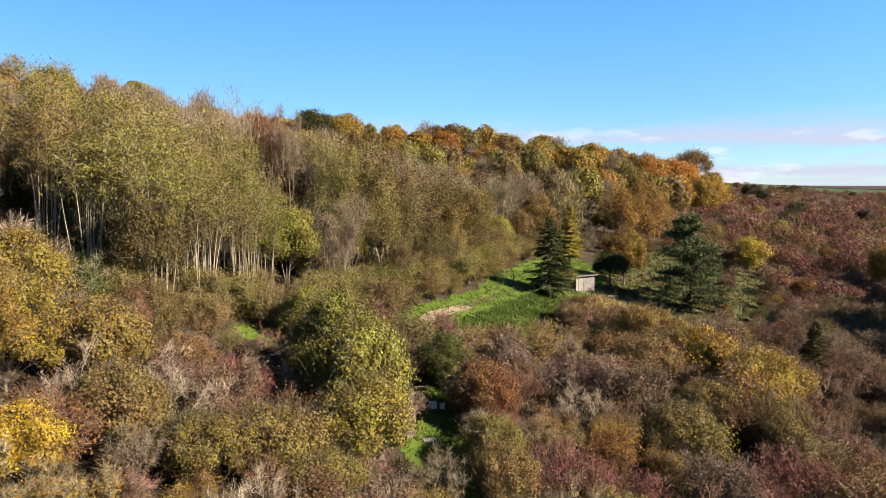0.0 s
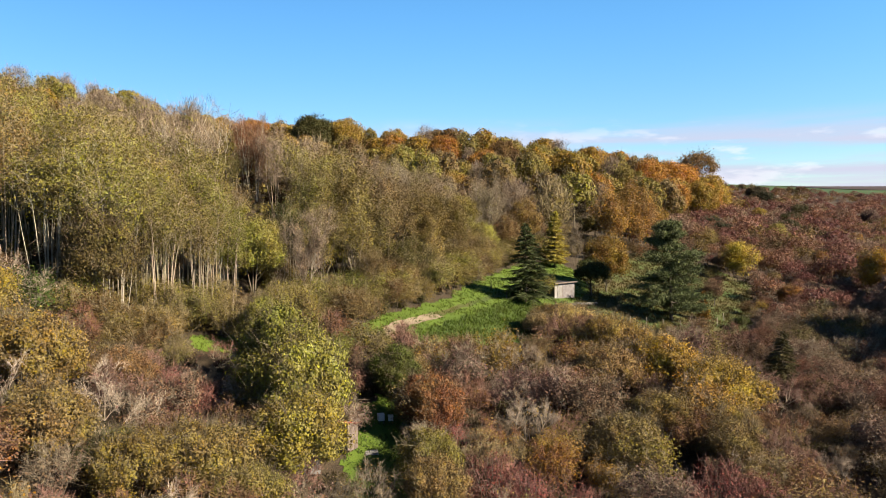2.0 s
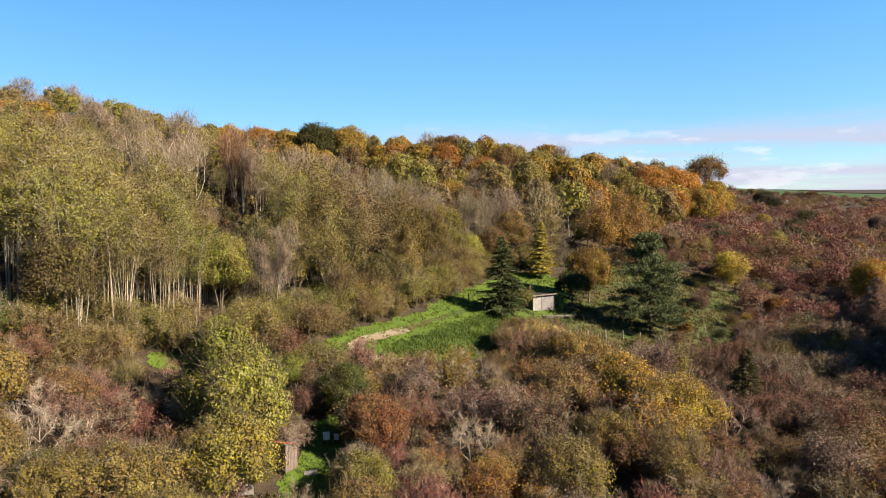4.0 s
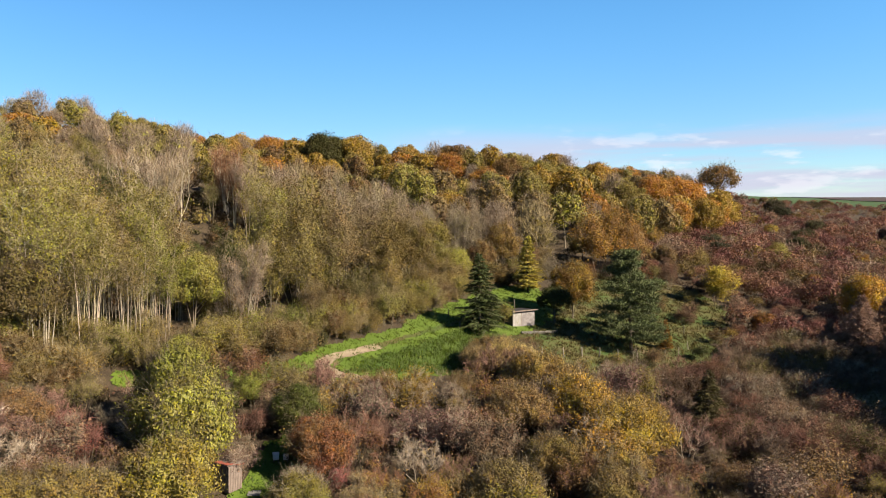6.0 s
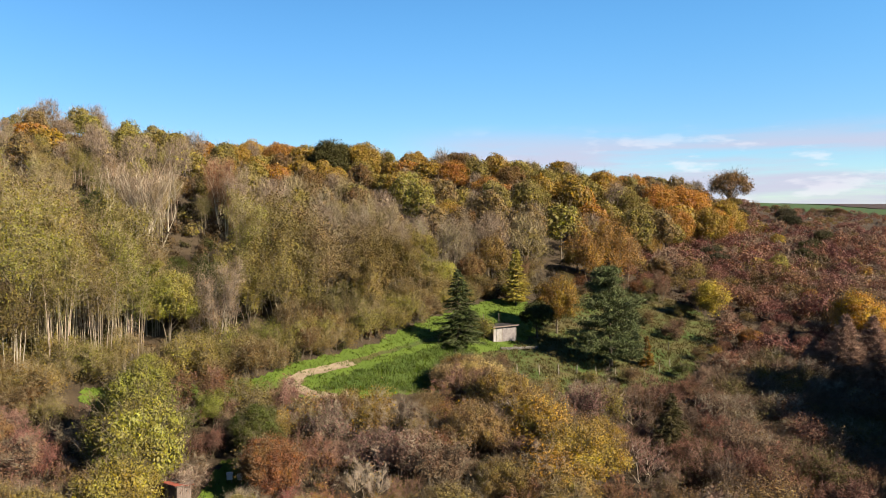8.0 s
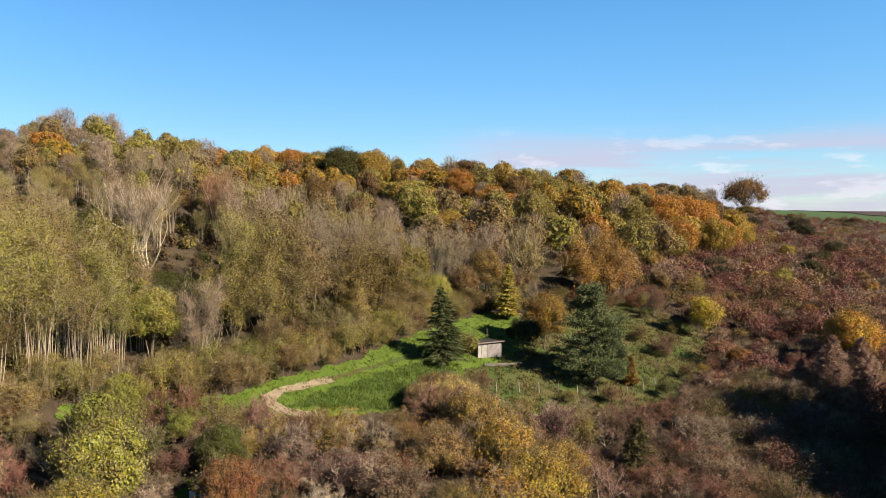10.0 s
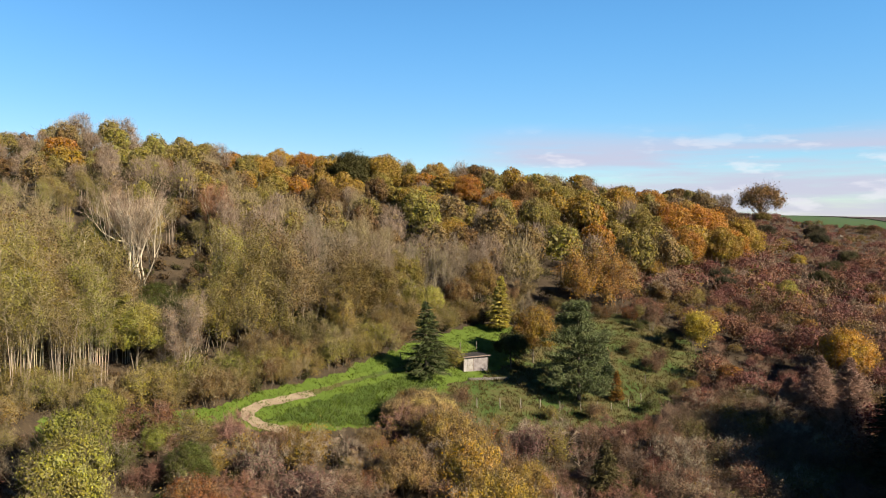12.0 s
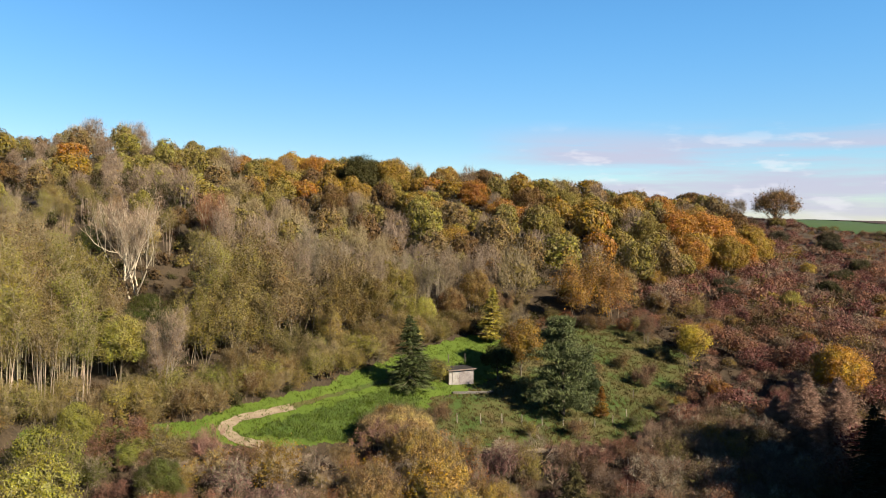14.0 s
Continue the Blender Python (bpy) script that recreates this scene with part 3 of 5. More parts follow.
class Kind:
    """A plant's meshes, made once and shared by every plant of the kind."""

    def __init__(self, name, made, label, category, green=LEAF, group="", crown="crown", stem="trunk"):
        self.name, self.label, self.category, self.green, self.group, self.made = name, label, category, green, group, made
        self.meshes = []
        for part_name, arr, mat in ((stem, made[0], BARK), (crown, made[1], green), ("branchwork", made[2], TWIG), ("branch_frame", made[3] if len(made) > 3 else ((), ()), BARK)):
            if len(arr[0]):
                me = mesh_of(part_name, *arr)
                me.materials.append(mat)
                self.meshes.append((part_name, me))

    def plant(self, x, y, colour, bark=(0.20, 0.17, 0.13), turn=0.0, size=1.0, tall=1.0, label="", name="", twig=None, sink=0.0, lean=0.0, group=""):
        root = tagged(new(name or self.name), label or self.label, self.category, group or self.group)
        root.empty_display_size = 0.3
        root.matrix_basis = pose(x, y, float(land(x, y)) - sink, lean, 0, turn) @ Matrix.Diagonal((size, size, size * tall, 1))
        for part_name, me in self.meshes:
            ob = new(part_name, me)
            ob.parent = root
            c = colour if part_name in ("crown", "foliage", "needles") else (twig or bark) if part_name == "branchwork" else bark
            ob.color = (*(k_ * q for k_, q in zip(TONE, c)), 1)
            if part_name in ("branchwork", "branch_frame", "stem_wood"):
                tagged(ob, kind="stuff")
        return root


def mass(name, kinds, xs, ys, sizes, colour, bark, twig, seed, label, category, lift=0.0, stems=True):
    """Plants past counting, joined: one mesh of leaves, one of wood and twigs, of one hue."""
    rng = np.random.default_rng(seed)
    xs, ys = np.asarray(xs), np.asarray(ys)
    zs = land(xs, ys)
    root = None
    for k, (part_name, mat, c) in enumerate(((name, None, colour), ("stem_wood", BARK, bark), ("branchwork", TWIG, twig))):
        v, f, n = [], [], 0
        src = (1, 0, 2)[k]
        if k == 1 and not stems:
            continue
        rg = np.random.default_rng(seed + 1)
        for x, y, z, s in zip(xs, ys, zs, sizes):
            made = kinds[rg.integers(len(kinds))].made[src]
            a, tall = rg.uniform(0, 2 * math.pi), rg.uniform(0.85, 1.2)
            if not len(made[0]):
                continue
            ca, sa = math.cos(a) * s, math.sin(a) * s
            p = made[0]
            q = np.stack([p[:, 0] * ca - p[:, 1] * sa + x, p[:, 0] * sa + p[:, 1] * ca + y, p[:, 2] * s * tall + z - lift], -1)
            v.append(q.astype(np.float32))
            f.append(made[1] + n)
            n += len(p)
        if not v:
            if k == 0:
                root = tagged(new(name), label, category, kind="stuff")
            continue
        me = mesh_of(part_name, np.concatenate(v), np.concatenate(f))
        me.materials.append(mat or kinds[0].green)
        ob = new(part_name, me)
        ob.color = (*(k_ * q for k_, q in zip(TONE, c)), 1)
        if k == 0:
            root = tagged(ob, label, category, kind="stuff")
        else:
            ob.parent = root
            tagged(ob, kind="stuff")
    return root


def scatter(rng, xr, yr, gap, keep=None, tries=30000):
    """Places no nearer than a gap, in a box and a zone."""
    cell, grid, out = gap, {}, []
    n = min(tries, int(6 * (xr[1] - xr[0]) * (yr[1] - yr[0]) / (gap * gap)))
    x, y = rng.uniform(*xr, n), rng.uniform(*yr, n)
    ok = keep(x, y) if keep else np.ones(n, bool)
    for a, b in zip(x[ok], y[ok]):
        i, j = int(a // cell), int(b // cell)
        if any((a - p) ** 2 + (b - q) ** 2 < gap * gap for di in (-1, 0, 1) for dj in (-1, 0, 1) for p, q in grid.get((i + di, j + dj), ())):
            continue
        grid.setdefault((i, j), []).append((a, b))
        out.append((a, b))
    return np.array(out).reshape(-1, 2)


def clear_of(x, y):
    """Open ground: meadow, pasture, garden and tracks stay free of scrub."""
    return ~(inside(MEADOW, x, y) | inside(FIELD, x, y) | inside(GARDEN, x, y))


GOLD, YELLOW, ORANGE, RUST = (0.42, 0.275, 0.040), (0.62, 0.44, 0.03), (0.46, 0.22, 0.030), (0.26, 0.095, 0.028)
OLIVE, LIME, BROWN_LEAF, DEEP = (0.29, 0.245, 0.06), (0.38, 0.36, 0.065), (0.22, 0.135, 0.05), (0.075, 0.085, 0.022)
MAUVE, STRAW, GREEN = (0.16, 0.085, 0.060), (0.30, 0.215, 0.085), (0.085, 0.125, 0.022)
GREY_BARK, DARK_BARK = (0.24, 0.20, 0.15), (0.09, 0.065, 0.045)
GREY_TWIG, RED_TWIG, TAN_TWIG, PINK_TWIG = (0.38, 0.33, 0.27), (0.34, 0.17, 0.14), (0.42, 0.35, 0.22), (0.38, 0.30, 0.26)
SILVER, PLUM = (0.62, 0.52, 0.46), (0.40, 0.23, 0.21)

# forest trees
SLIM = [Kind("slim_tree", slender(11 + k, 15.5, 3.0, 9 + k % 3, 0.068, 15, 30 + 4 * k, 0.115, bare=0.56),
             "slender pale-stemmed tree with thin yellow-green autumn leaves", "tree", group="slender trees on the bank") for k in range(4)]
MIDDLE = [Kind("forest_tree", domed(31 + k, 10, 7.6, 1.2, 60, 380, 0.122, stems=1 + k % 2 * 2, twig=40, girth=0.14, core=0.36, inner=260, round_=0.12, ragged=0.34, jag=0.6, rise=0.9, fine_len=1.5, uneven=(0.6, 1.15)),
               "leafy autumn tree of the hillside wood", "tree", group="hillside wood") for k in range(5)]
TWIGGY = [Kind("bare_tree", branching(51 + k, 11.8, 6.4, 4 + k % 2, 0.13, 3, 3, twig=16, thin=0.011, leaf=0.10, leaves=5, fan=0.40, foot=0.16, up=0.36, spread=0.6),
               "almost leafless grey-brown twiggy tree of the wood", "tree", group="hillside wood") for k in range(4)]
AIRY = [Kind("forest_tree", branching(41 + k, 10.4, 7.6, 4 + k % 2, 0.085, 3, 3, twig=9, thin=0.010, leaf=0.125, leaves=20 + 4 * k, fan=0.42, foot=0.12, up=0.42, spread=0.55, puff=0.52),
             "airy olive-leaved tree of the hillside wood", "tree", group="hillside wood") for k in range(4)]
OAK = [Kind("oak", domed(71 + k, 9.6, 10.0, 0.3, 70, 340, 0.175, girth=0.26, bow=0.2, core=0.5, inner=320, round_=0.11, low=-0.45, ragged=0.25, jag=0.75, uneven=(0.7, 1.12)), "broad round-crowned oak in gold and orange leaf", "tree", group="oaks on the ridge") for k in range(4)]
GHOST = Kind("white_stemmed_tree", branching(66, 12.5, 11.0, 6, 0.16, 3, 3, twig=9, thin=0.012, leaf=0.09, leaves=1, fan=0.42, up=0.5, bend=0.2, spread=0.42, foot=0.1, arm=(0.95, -0.2, 0.6)), "bare crooked tree with white leaning stems", "tree")
LONE = Kind("lone_oak", domed(68, 10.0, 13.0, 0.9, 34, 170, 0.25, girth=0.42, twig=46, thin=0.03, core=0.3, inner=24, round_=0.125, ragged=0.45, jag=0.9, low=-0.3, limbs=1.0, fine_len=1.3), "lone olive-brown oak on the skyline", "tree")
SILVER_BUSH = [Kind("silver_bush", branching(86 + k, 3.8, 4.8, 5, 0.062, 3, 3, twig=9, thin=0.007, leaf=0.06, leaves=1 + 2 * k, fan=0.9, up=0.3, bend=0.24, spread=0.6, foot=0.08), "bare silver-grey bush with crooked pale branches", "shrub", crown="foliage", stem="stem_wood", group="scrub on the slope") for k in range(2)]
# low, cheap kinds for the far wood
FAR_OAK = [Kind("oak", domed(91 + k, 9.0, 9.2, 0.8, 26, 100, 0.34, girth=0.22, limbs=0.1, core=0.8, inner=110, round_=0.16), "far oak in autumn leaf", "tree") for k in range(3)]
FAR_TREE = [Kind("far_tree", domed(101 + k, 9.5, 7.0, 1.2, 22, 90, 0.27, twig=22, thin=0.022, rise=1.1, girth=0.13, limbs=0.3, core=0.6, inner=70), "far autumn tree", "tree") for k in range(3)]
FAR_BARE = [Kind("far_bare_tree", domed(111 + k, 9.5, 6.0, 1.2, 22, 8, 0.2, twig=75, thin=0.028, rise=1.3, stems=3, girth=0.11, limbs=0.5, core=0.5, inner=30, round_=0.2), "far leafless tree", "tree") for k in range(3)]
# shrubs
SHRUB = dict(crown="foliage", stem="stem_wood", group="scrub on the slope")
BUSH = [Kind("bush", branching(121 + k, 3.2, 3.9, 7, 0.026, 2, 4, twig=9, thin=0.009, leaf=0.072, leaves=19, fan=0.85, up=0.36, bend=0.26, spread=0.7, foot=0.25, puff=0.34, twig_len=0.17), "rounded autumn shrub with thinning leaves", "shrub", **SHRUB) for k in range(4)]
TWIG_BUSH = [Kind("bare_bush", branching(141 + k, 3.0, 3.7, 7, 0.028, 2, 4, twig=14, thin=0.008, leaf=0.07, leaves=4 + 2 * k, fan=0.8, up=0.35, bend=0.2, spread=0.6, foot=0.2, puff=0.22, twig_len=0.16), "leafless twiggy shrub in the hillside scrub", "shrub", **SHRUB) for k in range(3)]
DOME = [Kind("broad_bush", domed(131 + k, 4.0, 6.0, 0.2, 66, 420, 0.080, stems=5, twig=44, girth=0.07, fan=0.4, core=0.18, inner=460, round_=0.095, low=-0.15, ragged=0.34, jag=0.55, uneven=(0.55, 1.18), rise=0.9, fine_len=1.6), "broad rounded shrub in full autumn leaf", "shrub", **SHRUB) for k in range(3)]
DOGWOOD = [Kind("dogwood", thicket(146 + k, 2.9, 3.8, 20, 0.075, 900, 1300, 0.012, diamond=False), "crimson-leaved shrub in the scrub", "shrub", **SHRUB) for k in range(2)]
UNDER = [Kind("understorey_bush", thicket(151 + k, 2.6, 3.4, 6, 0.17, 260, 50, 0.014, diamond=False, core=0.32, lumps=60), "low olive-green shrub under the trees", "shrub", crown="foliage", stem="stem_wood", group="undergrowth of the wood") for k in range(3)]
SCRUB = [Kind("scrub", domed(161 + k, 2.6, 3.8, 0.0, 9, 28, 0.17, stems=1, girth=0.03, twig=4, thin=0.022, core=0.2, inner=36, round_=0.2, low=0.0, limbs=0.2, ragged=0.25, jag=0.6), "low scrub", "shrub", crown="foliage", stem="stem_wood") for k in range(4)]
SLOPE = [Kind("slope_bush", domed(171 + k, 2.9, 3.7, 0.0, 14, 52, 0.125, stems=2, girth=0.03, twig=13, thin=0.010, core=0.22, inner=46, round_=0.2, low=0.0, limbs=0.3, ragged=0.3, jag=0.7, rise=0.9), "reddish-brown shrub on the open slope", "shrub", crown="foliage", stem="stem_wood") for k in range(4)]
ORCHARD = [Kind("fruit_tree", domed(181 + k, 5.2, 5.0, 0.35, 58, 480, 0.086, twig=40, girth=0.10, bow=0.12, core=0.16, inner=300, round_=0.125, ragged=0.30, jag=0.55, uneven=(0.55, 1.2), fine_len=1.5), "old fruit tree with yellow and green autumn leaves", "tree", group="garden trees") for k in range(3)]
SPRUCE = [Kind("spruce", spruce(201 + k, 10.4, 7.2, thin=1.5), "dark green spruce", "conifer", green=NEEDLE, crown="needles") for k in range(2)]
LARCH = Kind("larch", spruce(205, 10.5, 8.4, bare=True, droop=-0.35, whorl=0.2, thin=3.4), "bare brown larch in the shady hollow", "conifer", crown="needles")
PINE = Kind("pine", pine(207, 12.4, 11.6), "broad dark blue-green pine with layered boughs", "conifer", green=NEEDLE, crown="needles")
CONE = Kind("young_larch", spruce(209, 8.6, 4.2, droop=-0.1, whorl=0.26, thin=2.0), "slender conifer turning yellow", "conifer", green=LEAF, crown="needles")
GREAT = Kind("golden_tree", domed(190, 9.0, 8.4, 0.0, 90, 480, 0.098, twig=60, girth=0.14, core=0.2, inner=700, round_=0.09, ragged=0.34, jag=0.55, uneven=(0.55, 1.18), fine_len=1.6), "large golden-yellow tree on the near slope", "tree")
ROUND = Kind("round_tree", domed(195, 5.4, 5.6, 1.2, 26, 230, 0.115, girth=0.12, core=0.4, inner=200, round_=0.16), "round dark evergreen tree", "tree")
ASPEN = Kind("aspen", branching(211, 6.8, 4.4, 5, 0.06, 3, 3, twig=3, thin=0.01, leaf=0.11, leaves=26, fan=0.5, up=0.45, spread=0.5, foot=0.05, puff=0.36), "bright yellow young tree", "tree")

rnd = np.random.default_rng(7)


def pick(options, weights):
    return options[rnd.choice(len(options), p=np.array(weights) / sum(weights))]


def shade_of(c, k=0.12):
    m = rnd.uniform(1 - k, 1 + k)
    return tuple(float(np.clip(v * m * rnd.uniform(1 - k / 2, 1 + k / 2), 0, 1)) for v in c)


placed = []


def put(kind, x, y, colour, size=1.0, room=1.6, **more):
    placed.append((x, y, room * size))
    return kind.plant(x, y, shade_of(colour, 0.06), turn=float(rnd.uniform(0, 360)), size=size, **more)


def free(xs, ys, gap):
    ok = np.ones(len(xs), bool)
    for x, y, r in placed:
        ok &= (xs - x) ** 2 + (ys - y) ** 2 > (r * gap) ** 2
    return ok


def in_view(x, y, rim=4.0):
    """The wedge of land that the flight looks over."""
    return (x > -0.64 * y - rim - 6 * (y > 60)) & (x < 44 + 0.46 * y + rim) & (y > 30)


# single trees by the meadow and pasture
put(SPRUCE[0], 14.0, 93.2, (0.085, 0.125, 0.045), 1.02, bark=(0.36, 0.28, 0.2), label="tall dark green spruce at the meadow's edge")
put(PINE, 34.6, 99.0, (0.15, 0.20, 0.085), 1.06, tall=1.05, bark=DARK_BARK)
put(SPRUCE[1], 37.6, 106.0, (0.06, 0.10, 0.045), 0.7, bark=DARK_BARK, label="green conifer behind the broad pine")
put(ASPEN, 54.2, 125.6, (0.85, 0.67, 0.05), 1.15, tall=1.05, sink=0.9, bark=(0.2, 0.16, 0.11), label="bright golden-yellow young tree beside a stony patch")
put(CONE, 21.2, 119.5, (0.74, 0.62, 0.10), 1.12, bark=DARK_BARK)
put(ROUND, 24.6, 104.5, (0.085, 0.10, 0.035), 1.0, bark=DARK_BARK, label="round dark evergreen fruit tree behind the shed", name="round_tree")
put(ORCHARD[1], 27.6, 108.5, (0.40, 0.25, 0.03), 1.3, tall=1.25, label="yellow and orange fruit tree beside the pine")
put(SPRUCE[1], 37.3, 70.9, (0.12, 0.12, 0.045), 0.66, bark=DARK_BARK, label="small thin olive-green spruce in the shady hollow")
for x, y, s in ((66.0, 101, 1.0), (70.5, 103, 0.92), (68.5, 97, 0.8), (63.0, 103.5, 0.6)):
    put(LARCH, x, y, (0.17, 0.09, 0.06), s, bark=(0.30, 0.19, 0.15), twig=(0.52, 0.34, 0.29), group="larches in the hollow")
put(ORCHARD[0], 75.0, 118, (0.76, 0.42, 0.03), 1.5, tall=1.1, label="orange-gold bushy tree above the hollow", name="maple")
# firs at the right edge, with more added beyond it to shade the hollow
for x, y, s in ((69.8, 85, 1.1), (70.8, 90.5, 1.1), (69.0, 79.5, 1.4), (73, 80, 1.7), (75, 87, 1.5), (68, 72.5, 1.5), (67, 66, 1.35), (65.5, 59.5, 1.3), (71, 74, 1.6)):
    put(SPRUCE[int(x) % 2], x, y, (0.030, 0.046, 0.022), s, bark=DARK_BARK, label="tall dark fir in a row mostly added out of view to shade the hollow", name="fir", group="firs in the hollow")
# unseen trees, added only to throw shade into the hollow
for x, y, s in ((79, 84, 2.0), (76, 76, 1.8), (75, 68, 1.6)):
    put(MIDDLE[int(x) % 5], x, y, DEEP, s, tall=1.15, bark=DARK_BARK, label="unseen tall dark tree added to shade the hollow")
put(CONE, 39.8, 101.2, (0.40, 0.22, 0.03), 0.52, label="small orange larch by the fence")
put(AIRY[3], 35.2, 137, (0.54, 0.31, 0.05), 1.3, tall=1.1, sink=0.5, bark=(0.4, 0.3, 0.22), twig=(0.42, 0.30, 0.20), label="large golden-brown tree above the pasture")
put(AIRY[1], 41.5, 140, (0.52, 0.28, 0.05), 1.2, tall=1.1, sink=0.5, bark=(0.4, 0.3, 0.22), twig=(0.42, 0.30, 0.20), label="large golden-brown tree above the pasture")
put(LONE, 105.0, 302, (0.34, 0.20, 0.06), 1.3)
put(TWIGGY[1], 47.5, 133, (0.24, 0.12, 0.07), 0.55, twig=(0.28, 0.17, 0.12), label="small bare pinkish tree on the pasture")
put(TWIGGY[2], 25.5, 123, BROWN_LEAF, 0.55, twig=GREY_TWIG, label="small bare grey tree behind the meadow")
for x, y in ((88, 292), (91, 295), (84, 290)):
    put(TWIGGY[0], x, y, BROWN_LEAF, 0.85, twig=GREY_TWIG, label="dead grey tree on the skyline", name="dead_tree", group="dead trees on the skyline")
put(BUSH[0], 16.9, 98.6, LIME, 0.95, room=0.4, label="leafy green-gold bush against the shed", name="shed_bush")
put(DOME[0], 15.8, 99.8, DEEP, 0.6, room=0.4, label="dark bush between spruce and shed", name="shed_bush")
put(DOME[0], 15.5, 79.8, (0.36, 0.24, 0.06), 0.85, label="straw-gold rounded bush at the meadow's foot")
put(BUSH[1], 17.8, 82.0, STRAW, 1.1, label="straw-coloured bush at the meadow's foot")
put(BUSH[2], 20.3, 86.6, (0.30, 0.18, 0.10), 0.8, label="pale brown bush behind the fence")

for x, y, c, s in ((29, 130, RUST, 0.7), (33, 129, BROWN_LEAF, 0.8), (45, 131.5, GREEN, 0.6), (30.5, 124, OLIVE, 0.7), (43, 120, BROWN_LEAF, 0.8), (47, 117, (0.26, 0.15, 0.10), 0.9), (45.5, 114.5, (0.26, 0.15, 0.10), 0.8), (50, 127, OLIVE, 0.7),
                   (33, 135, RUST, 0.9), (37, 134.5, BROWN_LEAF, 1.0), (40, 136, (0.30, 0.16, 0.06), 0.9), (43.5, 137, RUST, 0.9), (46, 138, OLIVE, 0.9), (30.5, 134, OLIVE, 1.0), (48, 136, (0.32, 0.2, 0.12), 0.8), (39, 117, STRAW, 0.5), (48.5, 107, BROWN_LEAF, 0.7), (36.5, 92.8, (0.32, 0.20, 0.10), 0.8), (31, 89.5, OLIVE, 0.6), (44, 99, GREEN, 0.7), (28, 121, GOLD, 0.6)):
    put(BUSH[int(rnd.integers(4))], x, y, c, s, room=0.8, label="low autumn bush on the rough pasture", name="pasture_bush", group="bushes on the pasture")

for x, y, c, s, kind in ((60, 144, GOLD, 0.75, DOME[0]), (67.4, 170.6, (0.04, 0.06, 0.025), 0.95, DOME[1]), (79.8, 160.7, (0.50, 0.30, 0.04), 0.8, DOME[2]), (76.6, 141.6, (0.52, 0.28, 0.04), 0.7, ORCHARD[0]), (57, 112, ORANGE, 0.75, ORCHARD[1]),
                         (58.5, 109, (0.36, 0.17, 0.03), 0.6, DOME[1]), (66, 150, (0.46, 0.28, 0.05), 0.6, DOME[0]), (84, 172, GOLD, 0.7, DOME[2]), (72, 132, (0.34, 0.22, 0.06), 0.6, DOME[1]), (95, 196, DEEP, 1.0, DOME[0]), (102, 210, DEEP, 1.1, DOME[1]),
                         (111, 224, (0.10, 0.10, 0.04), 1.2, DOME[2]), (96.1, 257, (0.07, 0.07, 0.04), 1.1, DOME[0]), (109.5, 248, (0.06, 0.07, 0.035), 1.3, DOME[1]), (113, 262, (0.08, 0.08, 0.04), 1.2, DOME[2]), (68, 178.4, (0.05, 0.07, 0.03), 1.0, DOME[1]), (80.4, 170, (0.52, 0.46, 0.09), 1.0, ORCHARD[2]), (95.1, 216, (0.60, 0.42, 0.06), 0.8, ORCHARD[0]), (77.5, 175.7, (0.56, 0.36, 0.05), 0.7, ORCHARD[1]), (90, 150, ORANGE, 0.6, DOME[0]), (63, 134, (0.40, 0.22, 0.08), 0.7, ORCHARD[2]), (70, 185, GOLD, 0.8, DOME[1]), (86, 140, (0.30, 0.2, 0.05), 0.65, DOME[2])):
    put(kind, x, y, c, s, room=0.8, label="rounded autumn bush standing out on the scrubby slope", name="slope_bush", group="bushes on the open slope")

# the ragged hedge below the fields
for k in range(26):
    x = 84 + 3.1 * k + float(rnd.uniform(-1, 1))
    y = float(np.interp(x, (84, 112, 170), (286, 289, 279))) + float(rnd.uniform(-3, 1))
    put(pick((TWIG_BUSH[0], TWIG_BUSH[1], BUSH[0], DOME[1]), (2, 2, 2, 1)), x, y, pick((BROWN_LEAF, DEEP, (0.28, 0.14, 0.11), OLIVE), (3, 2, 3, 1)), float(rnd.uniform(0.7, 1.15)) * (1.2 if x < 112 else 0.75), room=0.5, twig=PLUM, label="brown hedge shrub below the plateau fields", name="hedge_bush", group="hedge below the fields")

HOT = (0.56, 0.26, 0.025)
# oaks along the ridge and down its flank
for x, y, c, s in ((-92, 222, OLIVE, 1), (-86, 230, OLIVE, 0.9), (-72, 225, GOLD, 1), (-80, 258, GOLD, 1.3), (-66, 250, ORANGE, 1.25), (-42, 232, DEEP, 1.45), (-33, 236, GOLD, 1.4),
                   (-38, 198, BROWN_LEAF, 1), (-13, 200, GOLD, 1), (-4, 190, GOLD, 1), (-18, 256, GOLD, 1.1), (1, 212, ORANGE, 1), (12, 193, ORANGE, 0.95), (4, 169, GOLD, 0.9), (-2, 244, BROWN_LEAF, 1.05),
                   (18, 208, BROWN_LEAF, 1)):
    put(OAK[int(rnd.integers(4))], x, y, tuple(1.22 * q for q in c), s, room=2.4)
for x, y, c, s in ((24, 187, OLIVE, 1), (28, 212, OLIVE, 1), (27, 281, DEEP, 1), (39, 283, GREEN, 1.05), (35, 204, GOLD, 1), (47, 254, OLIVE, 1), (57, 257, RUST, 1.05), (55, 230, HOT, 1.2),
                   (59, 204, HOT, 1.3), (51, 199, OLIVE, 1.05), (67, 207, HOT, 1.45), (60, 187, ORANGE, 1.0), (71, 197, GOLD, 1.1), (79, 213, (0.52, 0.34, 0.04), 1.2), (74, 203, HOT, 1.05), (45, 216, GOLD, 1.2), (63, 222, (0.30, 0.2, 0.05), 1.2)):
    put(OAK[int(rnd.integers(4))], x, y, tuple(1.22 * q for q in c), s, room=2.4)

